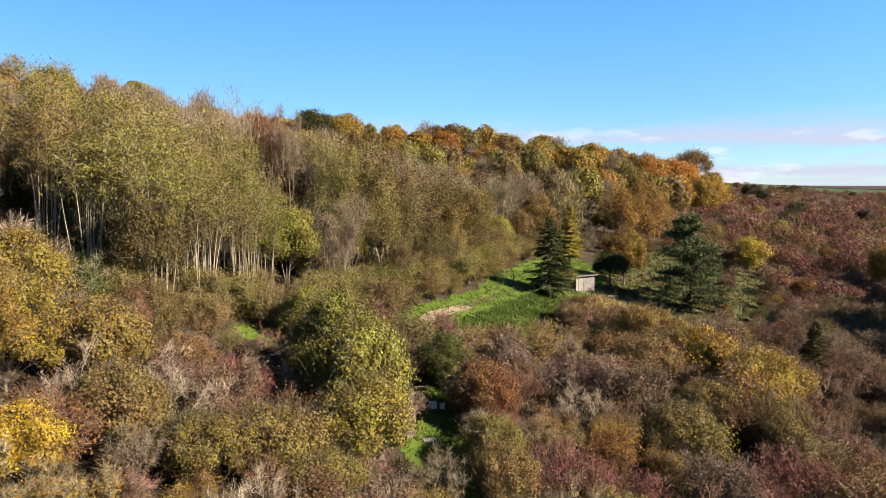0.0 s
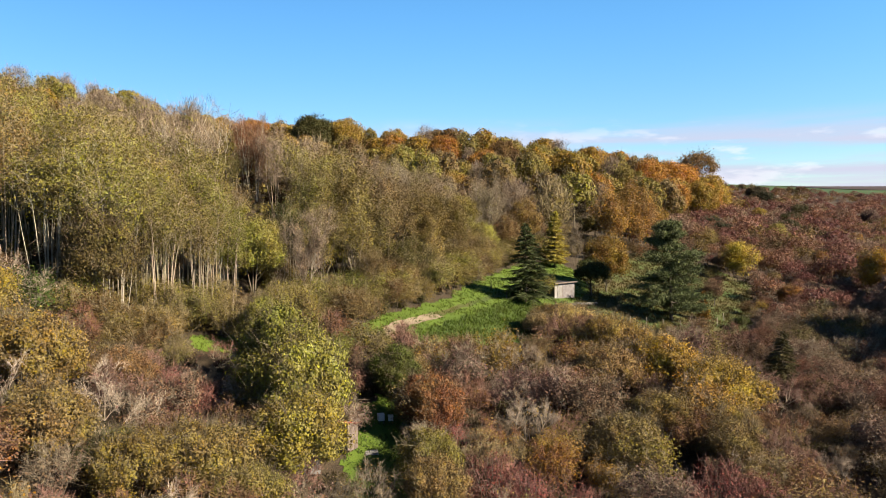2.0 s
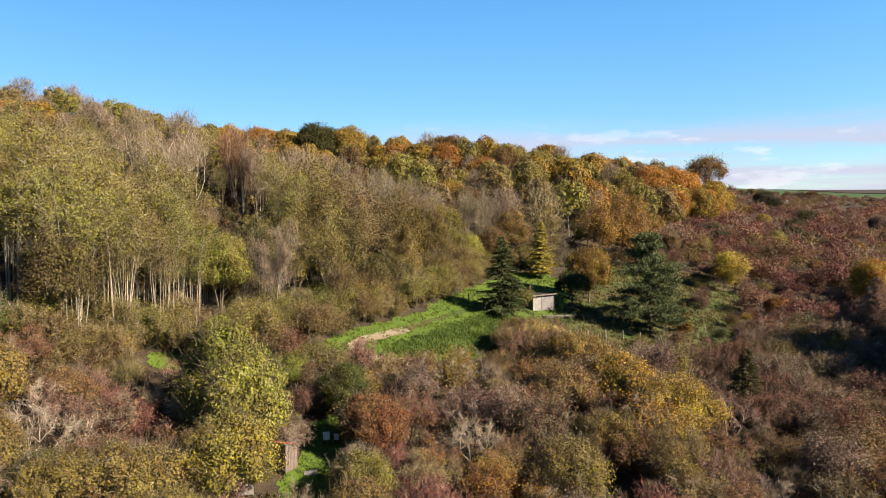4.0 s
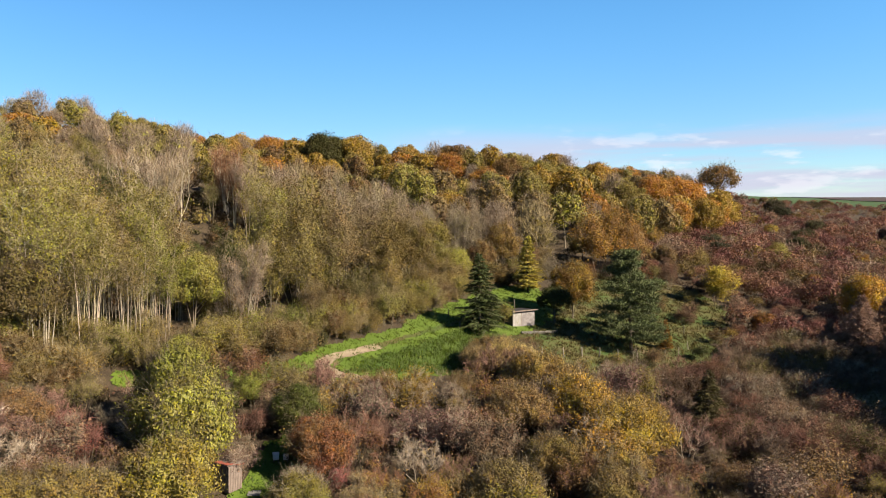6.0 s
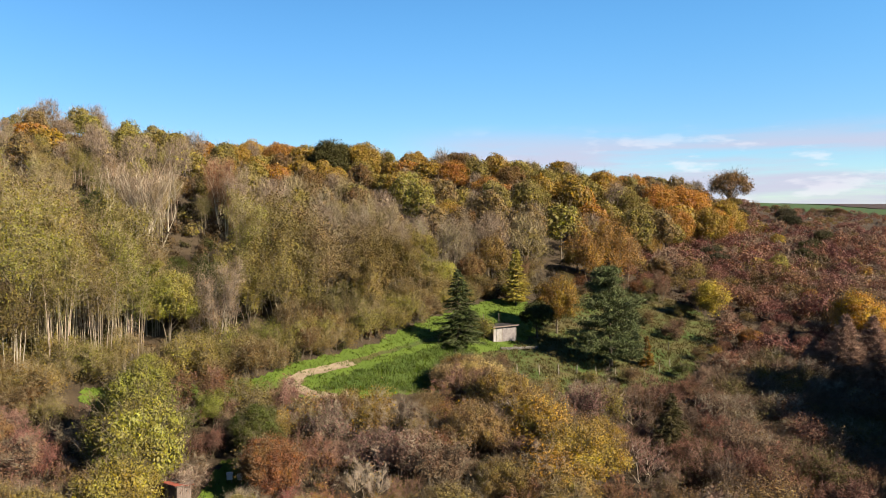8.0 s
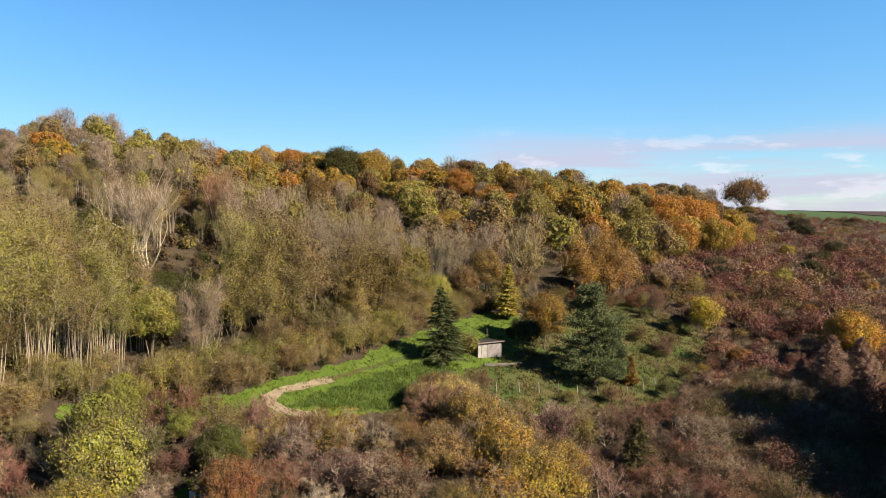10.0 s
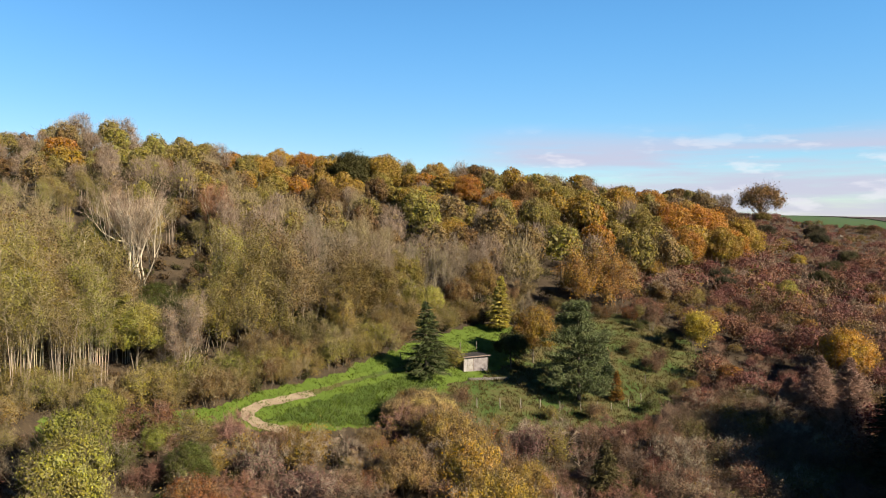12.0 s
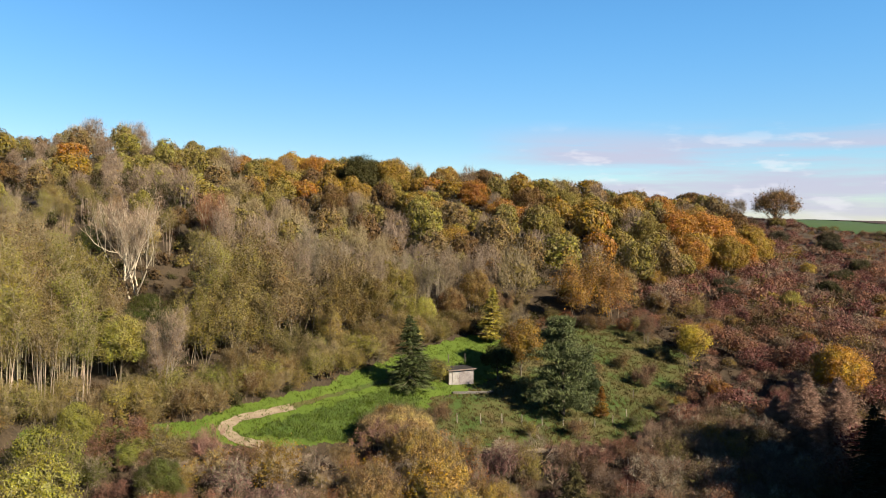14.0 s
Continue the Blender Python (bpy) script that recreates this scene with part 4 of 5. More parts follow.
# garden and scrub below the terrace, plant by plant
PALE_STEM = (0.38, 0.33, 0.25)
put(ORCHARD[0], -5.6, 48.6, (0.40, 0.385, 0.075), 1.25, tall=1.2, label="tall fruit tree in yellow-green leaf over the hut")
put(ORCHARD[1], -4.6, 43.6, (0.47, 0.42, 0.075), 1.1, label="fruit tree in yellow-green leaf over the hut")
put(ORCHARD[2], -8.0, 51.5, (0.30, 0.31, 0.05), 1.25, tall=1.15, label="olive-green fruit tree above the garden")
put(ORCHARD[2], 0.2, 57.0, (0.13, 0.18, 0.03), 0.85, label="green-leaved fruit tree at the garden's end")
put(ORCHARD[1], 3.1, 52.2, (0.34, 0.15, 0.06), 0.95, label="half-bare orange fruit tree with grey twigs")
put(ORCHARD[0], 3.3, 46.0, (0.33, 0.30, 0.06), 0.8, bark=PALE_STEM, label="young lime-yellow fruit tree on a pale trunk")
put(ORCHARD[2], -11.6, 60.5, (0.33, 0.34, 0.06), 0.9, label="olive-green tree beside the meadow")
put(ORCHARD[0], -9.2, 54.0, (0.30, 0.33, 0.055), 0.95, label="olive-green tree beside the meadow")
put(ORCHARD[1], -5.4, 60.8, (0.28, 0.33, 0.055), 0.62, label="small green tree beside the meadow")
put(ORCHARD[1], 3.7, 42.6, (0.36, 0.26, 0.09), 0.8, label="half-bare golden fruit tree beside the garden lawn")
put(ORCHARD[1], 3.0, 37.5, (0.36, 0.30, 0.05), 0.7, label="yellow-leaved fruit tree in the garden")
put(TWIG_BUSH[0], -0.6, 41.0, STRAW, 1.2, twig=(0.32, 0.28, 0.24), label="bare silver-grey bush in the garden")
put(GREAT, -24.5, 39.5, (0.48, 0.35, 0.06), 0.72)
put(ORCHARD[1], -21.0, 43.0, (0.36, 0.26, 0.07), 1.1, label="golden tree with feathery boughs on the near slope")
put(ORCHARD[2], -27.5, 46.5, (0.46, 0.34, 0.06), 1.2, label="golden tree with feathery boughs on the near slope")
put(ORCHARD[2], -19.3, 32.8, (0.75, 0.54, 0.02), 0.75, label="bright yellow small tree on the near slope")
put(ORCHARD[0], -17.4, 37.6, (0.34, 0.25, 0.09), 0.95, label="thin golden tree on the near slope")
put(DOME[1], -14.4, 38.6, (0.10, 0.12, 0.025), 0.7, label="dark green rounded bush on the slope")
for x, y, c, s in ((-9.6, 40.2, (0.30, 0.22, 0.06), 1.05), (-12.4, 38.0, (0.28, 0.21, 0.05), 0.9), (-6.6, 38.6, (0.27, 0.22, 0.06), 0.8), (24.2, 66.5, (0.46, 0.31, 0.045), 1.3), (18.4, 64.0, (0.30, 0.20, 0.08), 1.05), (20.8, 72.5, (0.36, 0.25, 0.06), 1.2), (17.6, 79.0, (0.52, 0.38, 0.14), 1.0), (14.6, 77.6, (0.46, 0.33, 0.15), 0.75), (23.5, 71.0, (0.44, 0.30, 0.05), 1.1),
                   (27.6, 61.0, (0.48, 0.32, 0.04), 1.25), (29.5, 67.6, (0.42, 0.28, 0.05), 0.95), (26.0, 56.5, (0.36, 0.25, 0.07), 0.9), (17.2, 51.2, (0.24, 0.18, 0.07), 0.95), (21.6, 57.0, (0.28, 0.20, 0.06), 0.9), (13.5, 60.0, (0.24, 0.16, 0.08), 0.8), (30.5, 64.5, (0.30, 0.19, 0.06), 0.75),
                   (25.5, 52.5, (0.26, 0.19, 0.06), 0.9), (-18.0, 47.5, (0.27, 0.17, 0.07), 0.8), (-2.0, 63.8, (0.22, 0.16, 0.06), 0.55)):
    put(DOME[int(rnd.integers(3))], x, y, tuple(1.3 * q for q in c), s)
for x, y, s in ((7.4, 45.6, 1.15), (9.4, 44.4, 1.1), (12.6, 44.2, 1.0), (22.8, 47.2, 1.15), (25.3, 46.4, 1.1), (20.6, 45.0, 1.0), (-14.6, 47.8, 1.0), (-12.6, 47.4, 0.9), (42.0, 68.5, 1.1), (43.2, 82.5, 0.9), (38.8, 70.5, 1.0), (4.6, 51.6, 0.8)):
    put(DOGWOOD[int(rnd.integers(2))], x, y, (0.31, 0.085, 0.085), s, twig=(0.36, 0.16, 0.16), label="crimson-leaved shrub in the scrub", name="dogwood")


# the near wood: tall thin trees on the bank, mixed trees behind the meadow
def wood_edge(y):
    return np.interp(y, (56, 66, 72, 81, 92, 104, 121, 130, 150), (-22, -14, -7.5, -3, 2, 6.5, 13.5, 24, 40))


def wood_zone(x, y):
    return (x < wood_edge(y)) & clear_of(x, y) & in_view(x, y)


WHITE_BARK = (0.92, 0.84, 0.72)
GHOST.plant(-29.5, 94.0, STRAW, bark=WHITE_BARK, size=1.3, twig=(0.48, 0.38, 0.30), label="big crooked white-stemmed tree with one leaning arm")
placed.append((-29.5, 94.0, 5.0))
put(GHOST, -33.5, 97.5, STRAW, 1.2, room=3.0, bark=WHITE_BARK, twig=(0.48, 0.36, 0.30))
put(TWIGGY[1], -27.4, 113.5, (0.30, 0.14, 0.07), 1.15, room=3.0, bark=WHITE_BARK, twig=(0.42, 0.22, 0.14), label="birch with white stem and rusty bare twigs")
put(TWIGGY[0], -29.6, 116.0, (0.30, 0.14, 0.07), 1.05, room=3.0, bark=WHITE_BARK, twig=(0.42, 0.22, 0.14), label="birch with white stem and rusty bare twigs")
for x, y, c, s, kind in ((-35.0, 66.5, LIME, 0.9, SLIM[3]), (-32.5, 64.0, LIME, 0.84, SLIM[2]), (-39.5, 72.5, (0.44, 0.38, 0.07), 0.92, SLIM[1]), (-31.5, 70.5, OLIVE, 1.3, TWIGGY[2]), (-43.0, 79.0, LIME, 0.9, SLIM[3]), (-35.0, 78.5, STRAW, 1.25, TWIGGY[3]),
                         (-15.0, 92.0, LIME, 0.95, SLIM[0]), (-12.5, 88.5, (0.42, 0.40, 0.08), 0.85, SLIM[2]), (-13.5, 95.5, OLIVE, 0.9, SLIM[3])):
    put(kind, x, y, c, s, bark=(0.55, 0.48, 0.38), twig=TAN_TWIG, label="tall airy yellow-green tree of the wood")
for x, y, c, s in ((-9.5, 88.0, OLIVE, 1.1), (-7.0, 85.0, (0.34, 0.29, 0.07), 0.95), (-9.0, 95.0, OLIVE, 1.25), (-5.0, 93.5, STRAW, 1.15), (-13.0, 83.0, (0.36, 0.31, 0.07), 0.8), (-11.0, 101.0, BROWN_LEAF, 1.25)):
    put(AIRY[int(rnd.integers(4))], x, y, c, s, tall=1.2, bark=(0.5, 0.43, 0.34), twig=TAN_TWIG, label="airy olive tree above the meadow's end")
for x, y, c, s in ((-21.5, 84.0, GREEN, 1.3), (-18.5, 83.0, DEEP, 1.2), (-24.0, 89.0, GREEN, 1.2), (-20.0, 90.5, DEEP, 1.3), (-16.5, 79.5, OLIVE, 1.0), (-14.5, 78.0, (0.34, 0.28, 0.07), 0.9)):
    put(DOME[int(rnd.integers(3))], x, y, c, s * 0.75, bark=DARK_BARK, label="green shrub in the clearing of the wood", name="clearing_bush")
for x, y, c, s in ((-31.5, 63.5, DEEP, 0.95), (-35.5, 69.5, OLIVE, 1.1), (-29.0, 72.0, DEEP, 1.0), (-37.5, 75.5, BROWN_LEAF, 1.1), (-33.0, 78.0, OLIVE, 1.0)):
    put(AIRY[int(rnd.integers(4))], x, y, c, s * 1.1, bark=GREY_BARK, label="dense olive-brown tree at the wood's end")
put(GHOST, -40.0, 62.0, STRAW, 0.75, bark=(0.75, 0.68, 0.56), twig=(0.42, 0.34, 0.26))
GROVE = [(-29, 57), (-21, 57.5), (-17.5, 63), (-17.5, 72), (-19.5, 76), (-25, 77), (-28, 71)]
GAP = [(-20, 76), (-16, 74), (-10, 84), (-10, 96), (-16, 106), (-28, 110), (-34, 104), (-33, 92), (-26, 78)]
for x, y in scatter(rnd, (-30, -15), (56, 83), 2.7, lambda x, y: inside(GROVE, x, y)):
    SLIM[int(rnd.integers(4))].plant(x, y, shade_of(pick((LIME, OLIVE, STRAW), (0.55, 0.25, 0.2)), 0.16), bark=shade_of((0.66, 0.59, 0.47), 0.2), turn=float(rnd.uniform(0, 360)), size=float(rnd.uniform(0.7, 1.0)), twig=TAN_TWIG)
for x, y in scatter(rnd, (-60, -13), (57, 112), 4.2, lambda x, y: wood_zone(x, y) & (x < wood_edge(y) - 3) & ~inside(GROVE, x, y) & ~inside(GAP, x, y)):
    if not free(np.array([x]), np.array([y]), 1.0)[0]:
        continue
    k = pick((0, 1, 2), (0.5, 0.18, 0.32) if x < -28 else (0.25, 0.35, 0.4))
    c = pick((LIME, OLIVE, STRAW, GREEN), (0.46, 0.30, 0.16, 0.08))
    s = float(rnd.uniform(0.72, 1.05)) * (0.62 if x < -28 and y > 84 else 0.75 if x < -28 and y > 74 else 0.85 if x < -34 else 1.0)
    kind = (SLIM, AIRY if rnd.random() < 0.7 else MIDDLE, TWIGGY)[k][int(rnd.integers(4))]
    kind.plant(x, y, shade_of(c, 0.34), bark=GREY_BARK if k == 1 else shade_of((0.52, 0.45, 0.36), 0.2), turn=float(rnd.uniform(0, 360)), size=s * (0.85 if k == 0 else 1.0), tall=1.0 if k == 0 else float(rnd.uniform(1.0, 1.25)), twig=TAN_TWIG if k == 0 else pick((TAN_TWIG, PINK_TWIG), (0.4, 0.6)))
for x, y in scatter(rnd, (-16, 42), (72, 135), 4.3, lambda x, y: wood_zone(x, y) & (x >= -13)):
    if not free(np.array([x]), np.array([y]), 1.0)[0]:
        continue
    edge = float(wood_edge(y)) - x
    k = pick((0, 1), (0.9, 0.1) if edge < 6 else (0.3, 0.7))
    c = pick((OLIVE, STRAW, LIME, BROWN_LEAF, GREEN), (0.50, 0.16, 0.20, 0.08, 0.06))
    s = float(rnd.uniform(0.8, 1.12)) * (0.65 if edge < 4 else 1.0)
    ((AIRY if rnd.random() < 0.65 else MIDDLE, TWIGGY)[k][int(rnd.integers(4))]).plant(x, y, shade_of(c, 0.34), bark=GREY_BARK if k == 0 else shade_of((0.54, 0.46, 0.38), 0.15), turn=float(rnd.uniform(0, 360)), size=s, tall=float(rnd.uniform(0.95, 1.2)), twig=pick((GREY_TWIG, PINK_TWIG, TAN_TWIG), (0.4, 0.4, 0.2)))
# bushes along the wood's foot, and undergrowth in it
for x, y in scatter(rnd, (-28, 28), (52, 128), 1.75, lambda x, y: (x < wood_edge(y) + 3.0) & (x > wood_edge(y) - 4) & clear_of(x, y)):
    if not free(np.array([x]), np.array([y]), 0.6)[0]:
        continue
    kind = pick((*BUSH, *TWIG_BUSH), (2, 2, 2, 2, 1, 1, 1))
    kind.plant(x, y, shade_of(pick((OLIVE, STRAW, BROWN_LEAF, LIME), (0.5, 0.14, 0.16, 0.2)), 0.2), bark=GREY_BARK, turn=float(rnd.uniform(0, 360)), size=float(rnd.uniform(0.7, 1.3)), twig=TAN_TWIG,
               name="wood_edge_bush", group="bushes along the wood's foot")
pts = scatter(rnd, (-60, 42), (55, 136), 2.5, lambda x, y: (x < wood_edge(y) + 2.5) & clear_of(x, y) & in_view(x, y))
which = rnd.random(len(pts))
# the two darker hues carry some of the wood's inner shade
for i, (c, lo, hi) in enumerate((((0.07, 0.08, 0.02), 0, 0.45), ((0.13, 0.085, 0.04), 0.45, 0.8), (OLIVE, 0.8, 1.01))):
    m = (which >= lo) & (which < hi)
    mass("undergrowth", UNDER, pts[m, 0], pts[m, 1], rnd.uniform(0.45, 1.2, m.sum()), c, GREY_BARK, GREY_TWIG, 400 + i, "low shrubs and brambles on the wood's floor", "undergrowth")


# the far wood, by hue
def far_zone(x, y):
    right = np.interp(y, (112, 135, 150, 185, 210, 260, 300), (-4, 30, 46, 62, 74, 82, 80))
    return (x < right) & ~((x > -60) & (y < 112) & (y > 57)) & ~((x > -16) & (y < 135)) & in_view(x, y, 20)


def oakiness(x, y):
    return np.clip((y - 165 + 0.35 * x) / 40, 0.05, 0.92)


pts = scatter(rnd, (-230, 84), (60, 320), 6.7, far_zone)
pts = pts[free(pts[:, 0], pts[:, 1], 1.6)]
which = np.clip(rnd.random(len(pts)) * 0.7 + 0.15 + 0.22 * np.sin(pts[:, 0] * 0.13 + 1) * np.cos(pts[:, 1] * 0.1), 0, 1)
is_oak = rnd.random(len(pts)) < oakiness(pts[:, 0], pts[:, 1])
is_oak &= ~((np.round(pts[:, 0] * 10).astype(int) % 3) == 0)
for i, (c, lo, hi) in enumerate(((GOLD, 0, 0.42), (ORANGE, 0.42, 0.5), (BROWN_LEAF, 0.5, 0.6), ((0.34, 0.28, 0.06), 0.6, 1.01))):
    m = is_oak & (which >= lo) & (which < hi)
    mass("far_oaks", FAR_OAK, pts[m, 0], pts[m, 1], rnd.uniform(0.6, 1.12, m.sum()), c, DARK_BARK, GREY_TWIG, 300 + i, "far ridge oaks in one autumn hue", "woodland")
is_bare = ~is_oak & (rnd.random(len(pts)) < 0.36)
for i, (c, tw, lo, hi) in enumerate(((OLIVE, TAN_TWIG, 0, 0.38), (STRAW, GREY_TWIG, 0.38, 0.53), (BROWN_LEAF, PINK_TWIG, 0.53, 0.72), (LIME, TAN_TWIG, 0.72, 1.01))):
    for k, (kinds, sort) in enumerate(((FAR_TREE, ~is_oak & ~is_bare), (FAR_BARE, is_bare))):
        m = sort & (which >= lo) & (which < hi)
        mass("far_trees", kinds, pts[m, 0], pts[m, 1], rnd.uniform(0.7, 1.25, m.sum()) * np.where((pts[m, 0] < -30) & (pts[m, 1] < 180), 0.72, 1.0), c, GREY_BARK, PINK_TWIG if k and i != 0 else tw, 320 + i + 5 * k, "far hillside trees in one autumn hue", "woodland")


pts = scatter(rnd, (-150, 84), (100, 300), 4.4, far_zone)
which = rnd.random(len(pts))
for i, (c, lo, hi) in enumerate((((0.06, 0.065, 0.02), 0, 0.45), ((0.10, 0.065, 0.03), 0.45, 0.8), ((0.16, 0.12, 0.05), 0.8, 1.01))):
    m = (which >= lo) & (which < hi)
    mass("undergrowth", SCRUB, pts[m, 0], pts[m, 1], rnd.uniform(0.6, 1.4, m.sum()), c, GREY_BARK, GREY_TWIG, 450 + i, "low shrubs on the far wood's floor", "undergrowth", stems=False)


# scrub of the right-hand slope and the hollow
def slope_zone(x, y):
    left = np.interp(y, (60, 84, 92, 101, 112, 124, 132, 150, 185, 210, 260, 300), (42, 44, 44, 48, 52, 54, 24, 34, 52, 66, 78, 80))
    return (x > left) & clear_of(x, y) & in_view(x, y, 8) & ~((y > 291 - 0.12 * (x - 120)) & (x > 112 + 0.1 * (y - 300)))


pts = scatter(rnd, (40, 235), (60, 310), 2.7, slope_zone)
pts = pts[(pts[:, 0] > 63) | (pts[:, 1] > 99)]
pts = pts[free(pts[:, 0], pts[:, 1], 1.0)]
which = rnd.random(len(pts)) * 0.8 + 0.1 + 0.14 * np.sin(pts[:, 0] * 0.11) * np.cos(pts[:, 1] * 0.09)
hues = (((0.26, 0.10, 0.10), PLUM, -1, 0.34), ((0.33, 0.16, 0.11), PLUM, 0.34, 0.64), ((0.34, 0.22, 0.17), SILVER, 0.64, 0.74), ((0.27, 0.19, 0.06), PINK_TWIG, 0.74, 0.87), (GOLD, TAN_TWIG, 0.88, 0.90), ((0.12, 0.09, 0.04), RED_TWIG, 0.90, 2))
for i, (c, tw, lo, hi) in enumerate(hues):
    for k, (kinds, band) in enumerate(((SLOPE, pts[:, 1] < 158), (SCRUB, pts[:, 1] >= 158))):
        m = (which >= lo) & (which < hi) & band
        mass("scrub", kinds, pts[m, 0], pts[m, 1], (0.6 + 1.3 * rnd.random(m.sum()) ** 1.8) * np.interp(pts[m, 1], (220, 280), (1.0, 0.6)), c, GREY_BARK, tw, 340 + 10 * k + i, "low autumn scrub on the open slope, in one hue", "scrub", stems=False)

# bushes of every hue that stand out of the slope's scrub
for x, y in scatter(rnd, (50, 135), (98, 230), 5.2, slope_zone):
    if free(np.array([x]), np.array([y]), 1.2)[0] and rnd.random() < 0.8:
        kind = pick((DOME[0], DOME[1], TWIG_BUSH[0], TWIG_BUSH[2], ORCHARD[1], BUSH[1], SILVER_BUSH[0]), (1.6, 1.6, 3, 3, 0.6, 2, 1.5))
        c = pick((RUST, ORANGE, GOLD, OLIVE, DEEP, BROWN_LEAF, (0.32, 0.13, 0.12), (0.26, 0.17, 0.15)), (2.4, 1.6, 1.0, 1.5, 2, 2, 4, 3))
        kind.plant(x, y, shade_of(c, 0.2), bark=GREY_BARK, turn=float(rnd.uniform(0, 360)), size=float(rnd.uniform(0.6, 1.35)) * (0.7 if kind in DOME else 1.0), twig=pick((PLUM, SILVER, GREY_TWIG), (0.5, 0.25, 0.25)),
                   label="single autumn bush in the scrub of the open slope", name="slope_bush", group="bushes on the open slope")

# the shady hollow
HOLLOW = [(44, 70), (66, 68), (68, 97), (58, 106), (51, 103), (46, 95)]
for x, y in scatter(rnd, (42, 70), (66, 108), 1.9, lambda x, y: inside(HOLLOW, x, y) & clear_of(x, y)):
    if free(np.array([x]), np.array([y]), 0.8)[0]:
        kind = (TWIG_BUSH[int(rnd.integers(3))], BUSH[int(rnd.integers(4))])[int(rnd.random() < 0.45)]
        kind.plant(x, y, pick(((0.26, 0.18, 0.13), (0.22, 0.20, 0.07), (0.34, 0.17, 0.12), (0.52, 0.32, 0.04)), (0.4, 0.3, 0.22, 0.08)), bark=GREY_BARK, turn=float(rnd.uniform(0, 360)), size=float(rnd.uniform(0.8, 1.5)), twig=pick(((0.34, 0.24, 0.20), (0.58, 0.52, 0.46)), (0.6, 0.4)),
                   label="dark leafless shrub in the shady hollow", name="hollow_bush", group="shrubs in the hollow")


# the rest of the scrub below the terrace
def front_zone(x, y):
    top = np.interp(x, (-30, -16, -6, 2, 8, 17, 29, 36, 42, 50), (53, 56, 63.5, 67, 69.5, 75, 81, 85.5, 90, 91))
    return (y < top) & clear_of(x, y) & in_view(x, y) & ~inside(HOLLOW, x, y)


pts = scatter(rnd, (-42, 66), (30, 93), 2.7, front_zone)
pts = pts[free(pts[:, 0], pts[:, 1], 1.0)]
for x, y in pts:
    if x > 43 and y > 68:
        c, bare = pick(((0.20, 0.14, 0.10), (0.16, 0.15, 0.06), (0.34, 0.09, 0.08)), (0.45, 0.35, 0.2)), 0.7
    elif x > 33 and y > 60:
        c, bare = pick((MAUVE, (0.16, 0.14, 0.05), (0.15, 0.09, 0.05)), (0.4, 0.3, 0.3)), 0.7
    elif x < -6:
        c, bare = pick((GOLD, OLIVE, BROWN_LEAF, (0.27, 0.17, 0.15), GREEN, STRAW, RUST), (0.13, 0.15, 0.2, 0.28, 0.1, 0.1, 0.04)), 0.66
    else:
        c, bare = pick((BROWN_LEAF, GOLD, OLIVE, (0.27, 0.17, 0.15), STRAW, RUST, ORANGE), (0.2, 0.18, 0.14, 0.24, 0.14, 0.04, 0.06)), 0.62
    kind = BUSH[int(rnd.integers(4))] if rnd.random() > bare else SILVER_BUSH[int(rnd.integers(2))] if rnd.random() < 0.22 and x < 40 else TWIG_BUSH[int(rnd.integers(3))]
    kind.plant(x, y, shade_of(c, 0.25), bark=SILVER if kind in SILVER_BUSH else GREY_BARK, turn=float(rnd.uniform(0, 360)), size=float(rnd.uniform(0.7, 1.5)), twig=pick((RED_TWIG, PLUM, (0.26, 0.20, 0.18)), (0.4, 0.2, 0.4)) if x > 31 and y > 58 else pick((GREY_TWIG, RED_TWIG, TAN_TWIG, SILVER, PLUM), (0.26, 0.12, 0.2, 0.2, 0.22)))

# brambles and dead stems that cover the ground between the shrubs
pts = scatter(rnd, (-42, 60), (30, 93), 2.3, front_zone)
which = rnd.random(len(pts))
# bramble colours lowered so the gaps between shrubs read as shade
for i, (c, tw, lo, hi) in enumerate((((0.10, 0.065, 0.03), RED_TWIG, 0, 0.5), ((0.10, 0.09, 0.03), GREY_TWIG, 0.5, 0.8), ((0.09, 0.05, 0.04), RED_TWIG, 0.8, 1.01))):
    m = (which >= lo) & (which < hi)
    mass("brambles", SCRUB, pts[m, 0], pts[m, 1], rnd.uniform(0.3, 0.6, m.sum()), c, GREY_BARK, tw, 420 + i, "low brambles and dry stems between the shrubs", "undergrowth", stems=False)


# ---- built things ----
def part(name, bm, material, parent=None, label=""):
    """Links a bmesh as one mesh object, under a thing or a part."""
    me = bpy.data.meshes.new(name)
    bm.to_mesh(me)
    bm.free()
    me.materials.append(material)
    ob = new(name, me)
    if parent is not None:
        ob.parent = parent
    return tagged(ob, label)


def block(bm, x0, x1, y0, y1, z0, z1, bevel=0.01, slope=0.0):
    """A bevelled box; slope: by how much its top drops from front to back."""
    m = bmesh.ops.create_cube(bm, size=1.0)["verts"]
    for p in m:
        p.co = Vector((x0 + (x1 - x0) * (p.co.x + 0.5), y0 + (y1 - y0) * (p.co.y + 0.5), z0 + (z1 - z0) * (p.co.z + 0.5)))
        if slope and p.co.z > (z0 + z1) / 2:
            p.co.z -= slope * (p.co.y - y0)
    if bevel:
        bmesh.ops.bevel(bm, geom=list({e for p in m for e in p.link_edges}), offset=bevel, segments=1, affect="EDGES")
    return bm


def base_empty(name, x, y, turn, label, category, group="", sink=0.0):
    ob = tagged(new(name), label, category, group)
    ob.empty_display_size = 0.3
    ob.matrix_basis = pose(x, y, float(land(x, y)) - sink, 0, 0, turn)
    return ob


jit = random.Random(12)


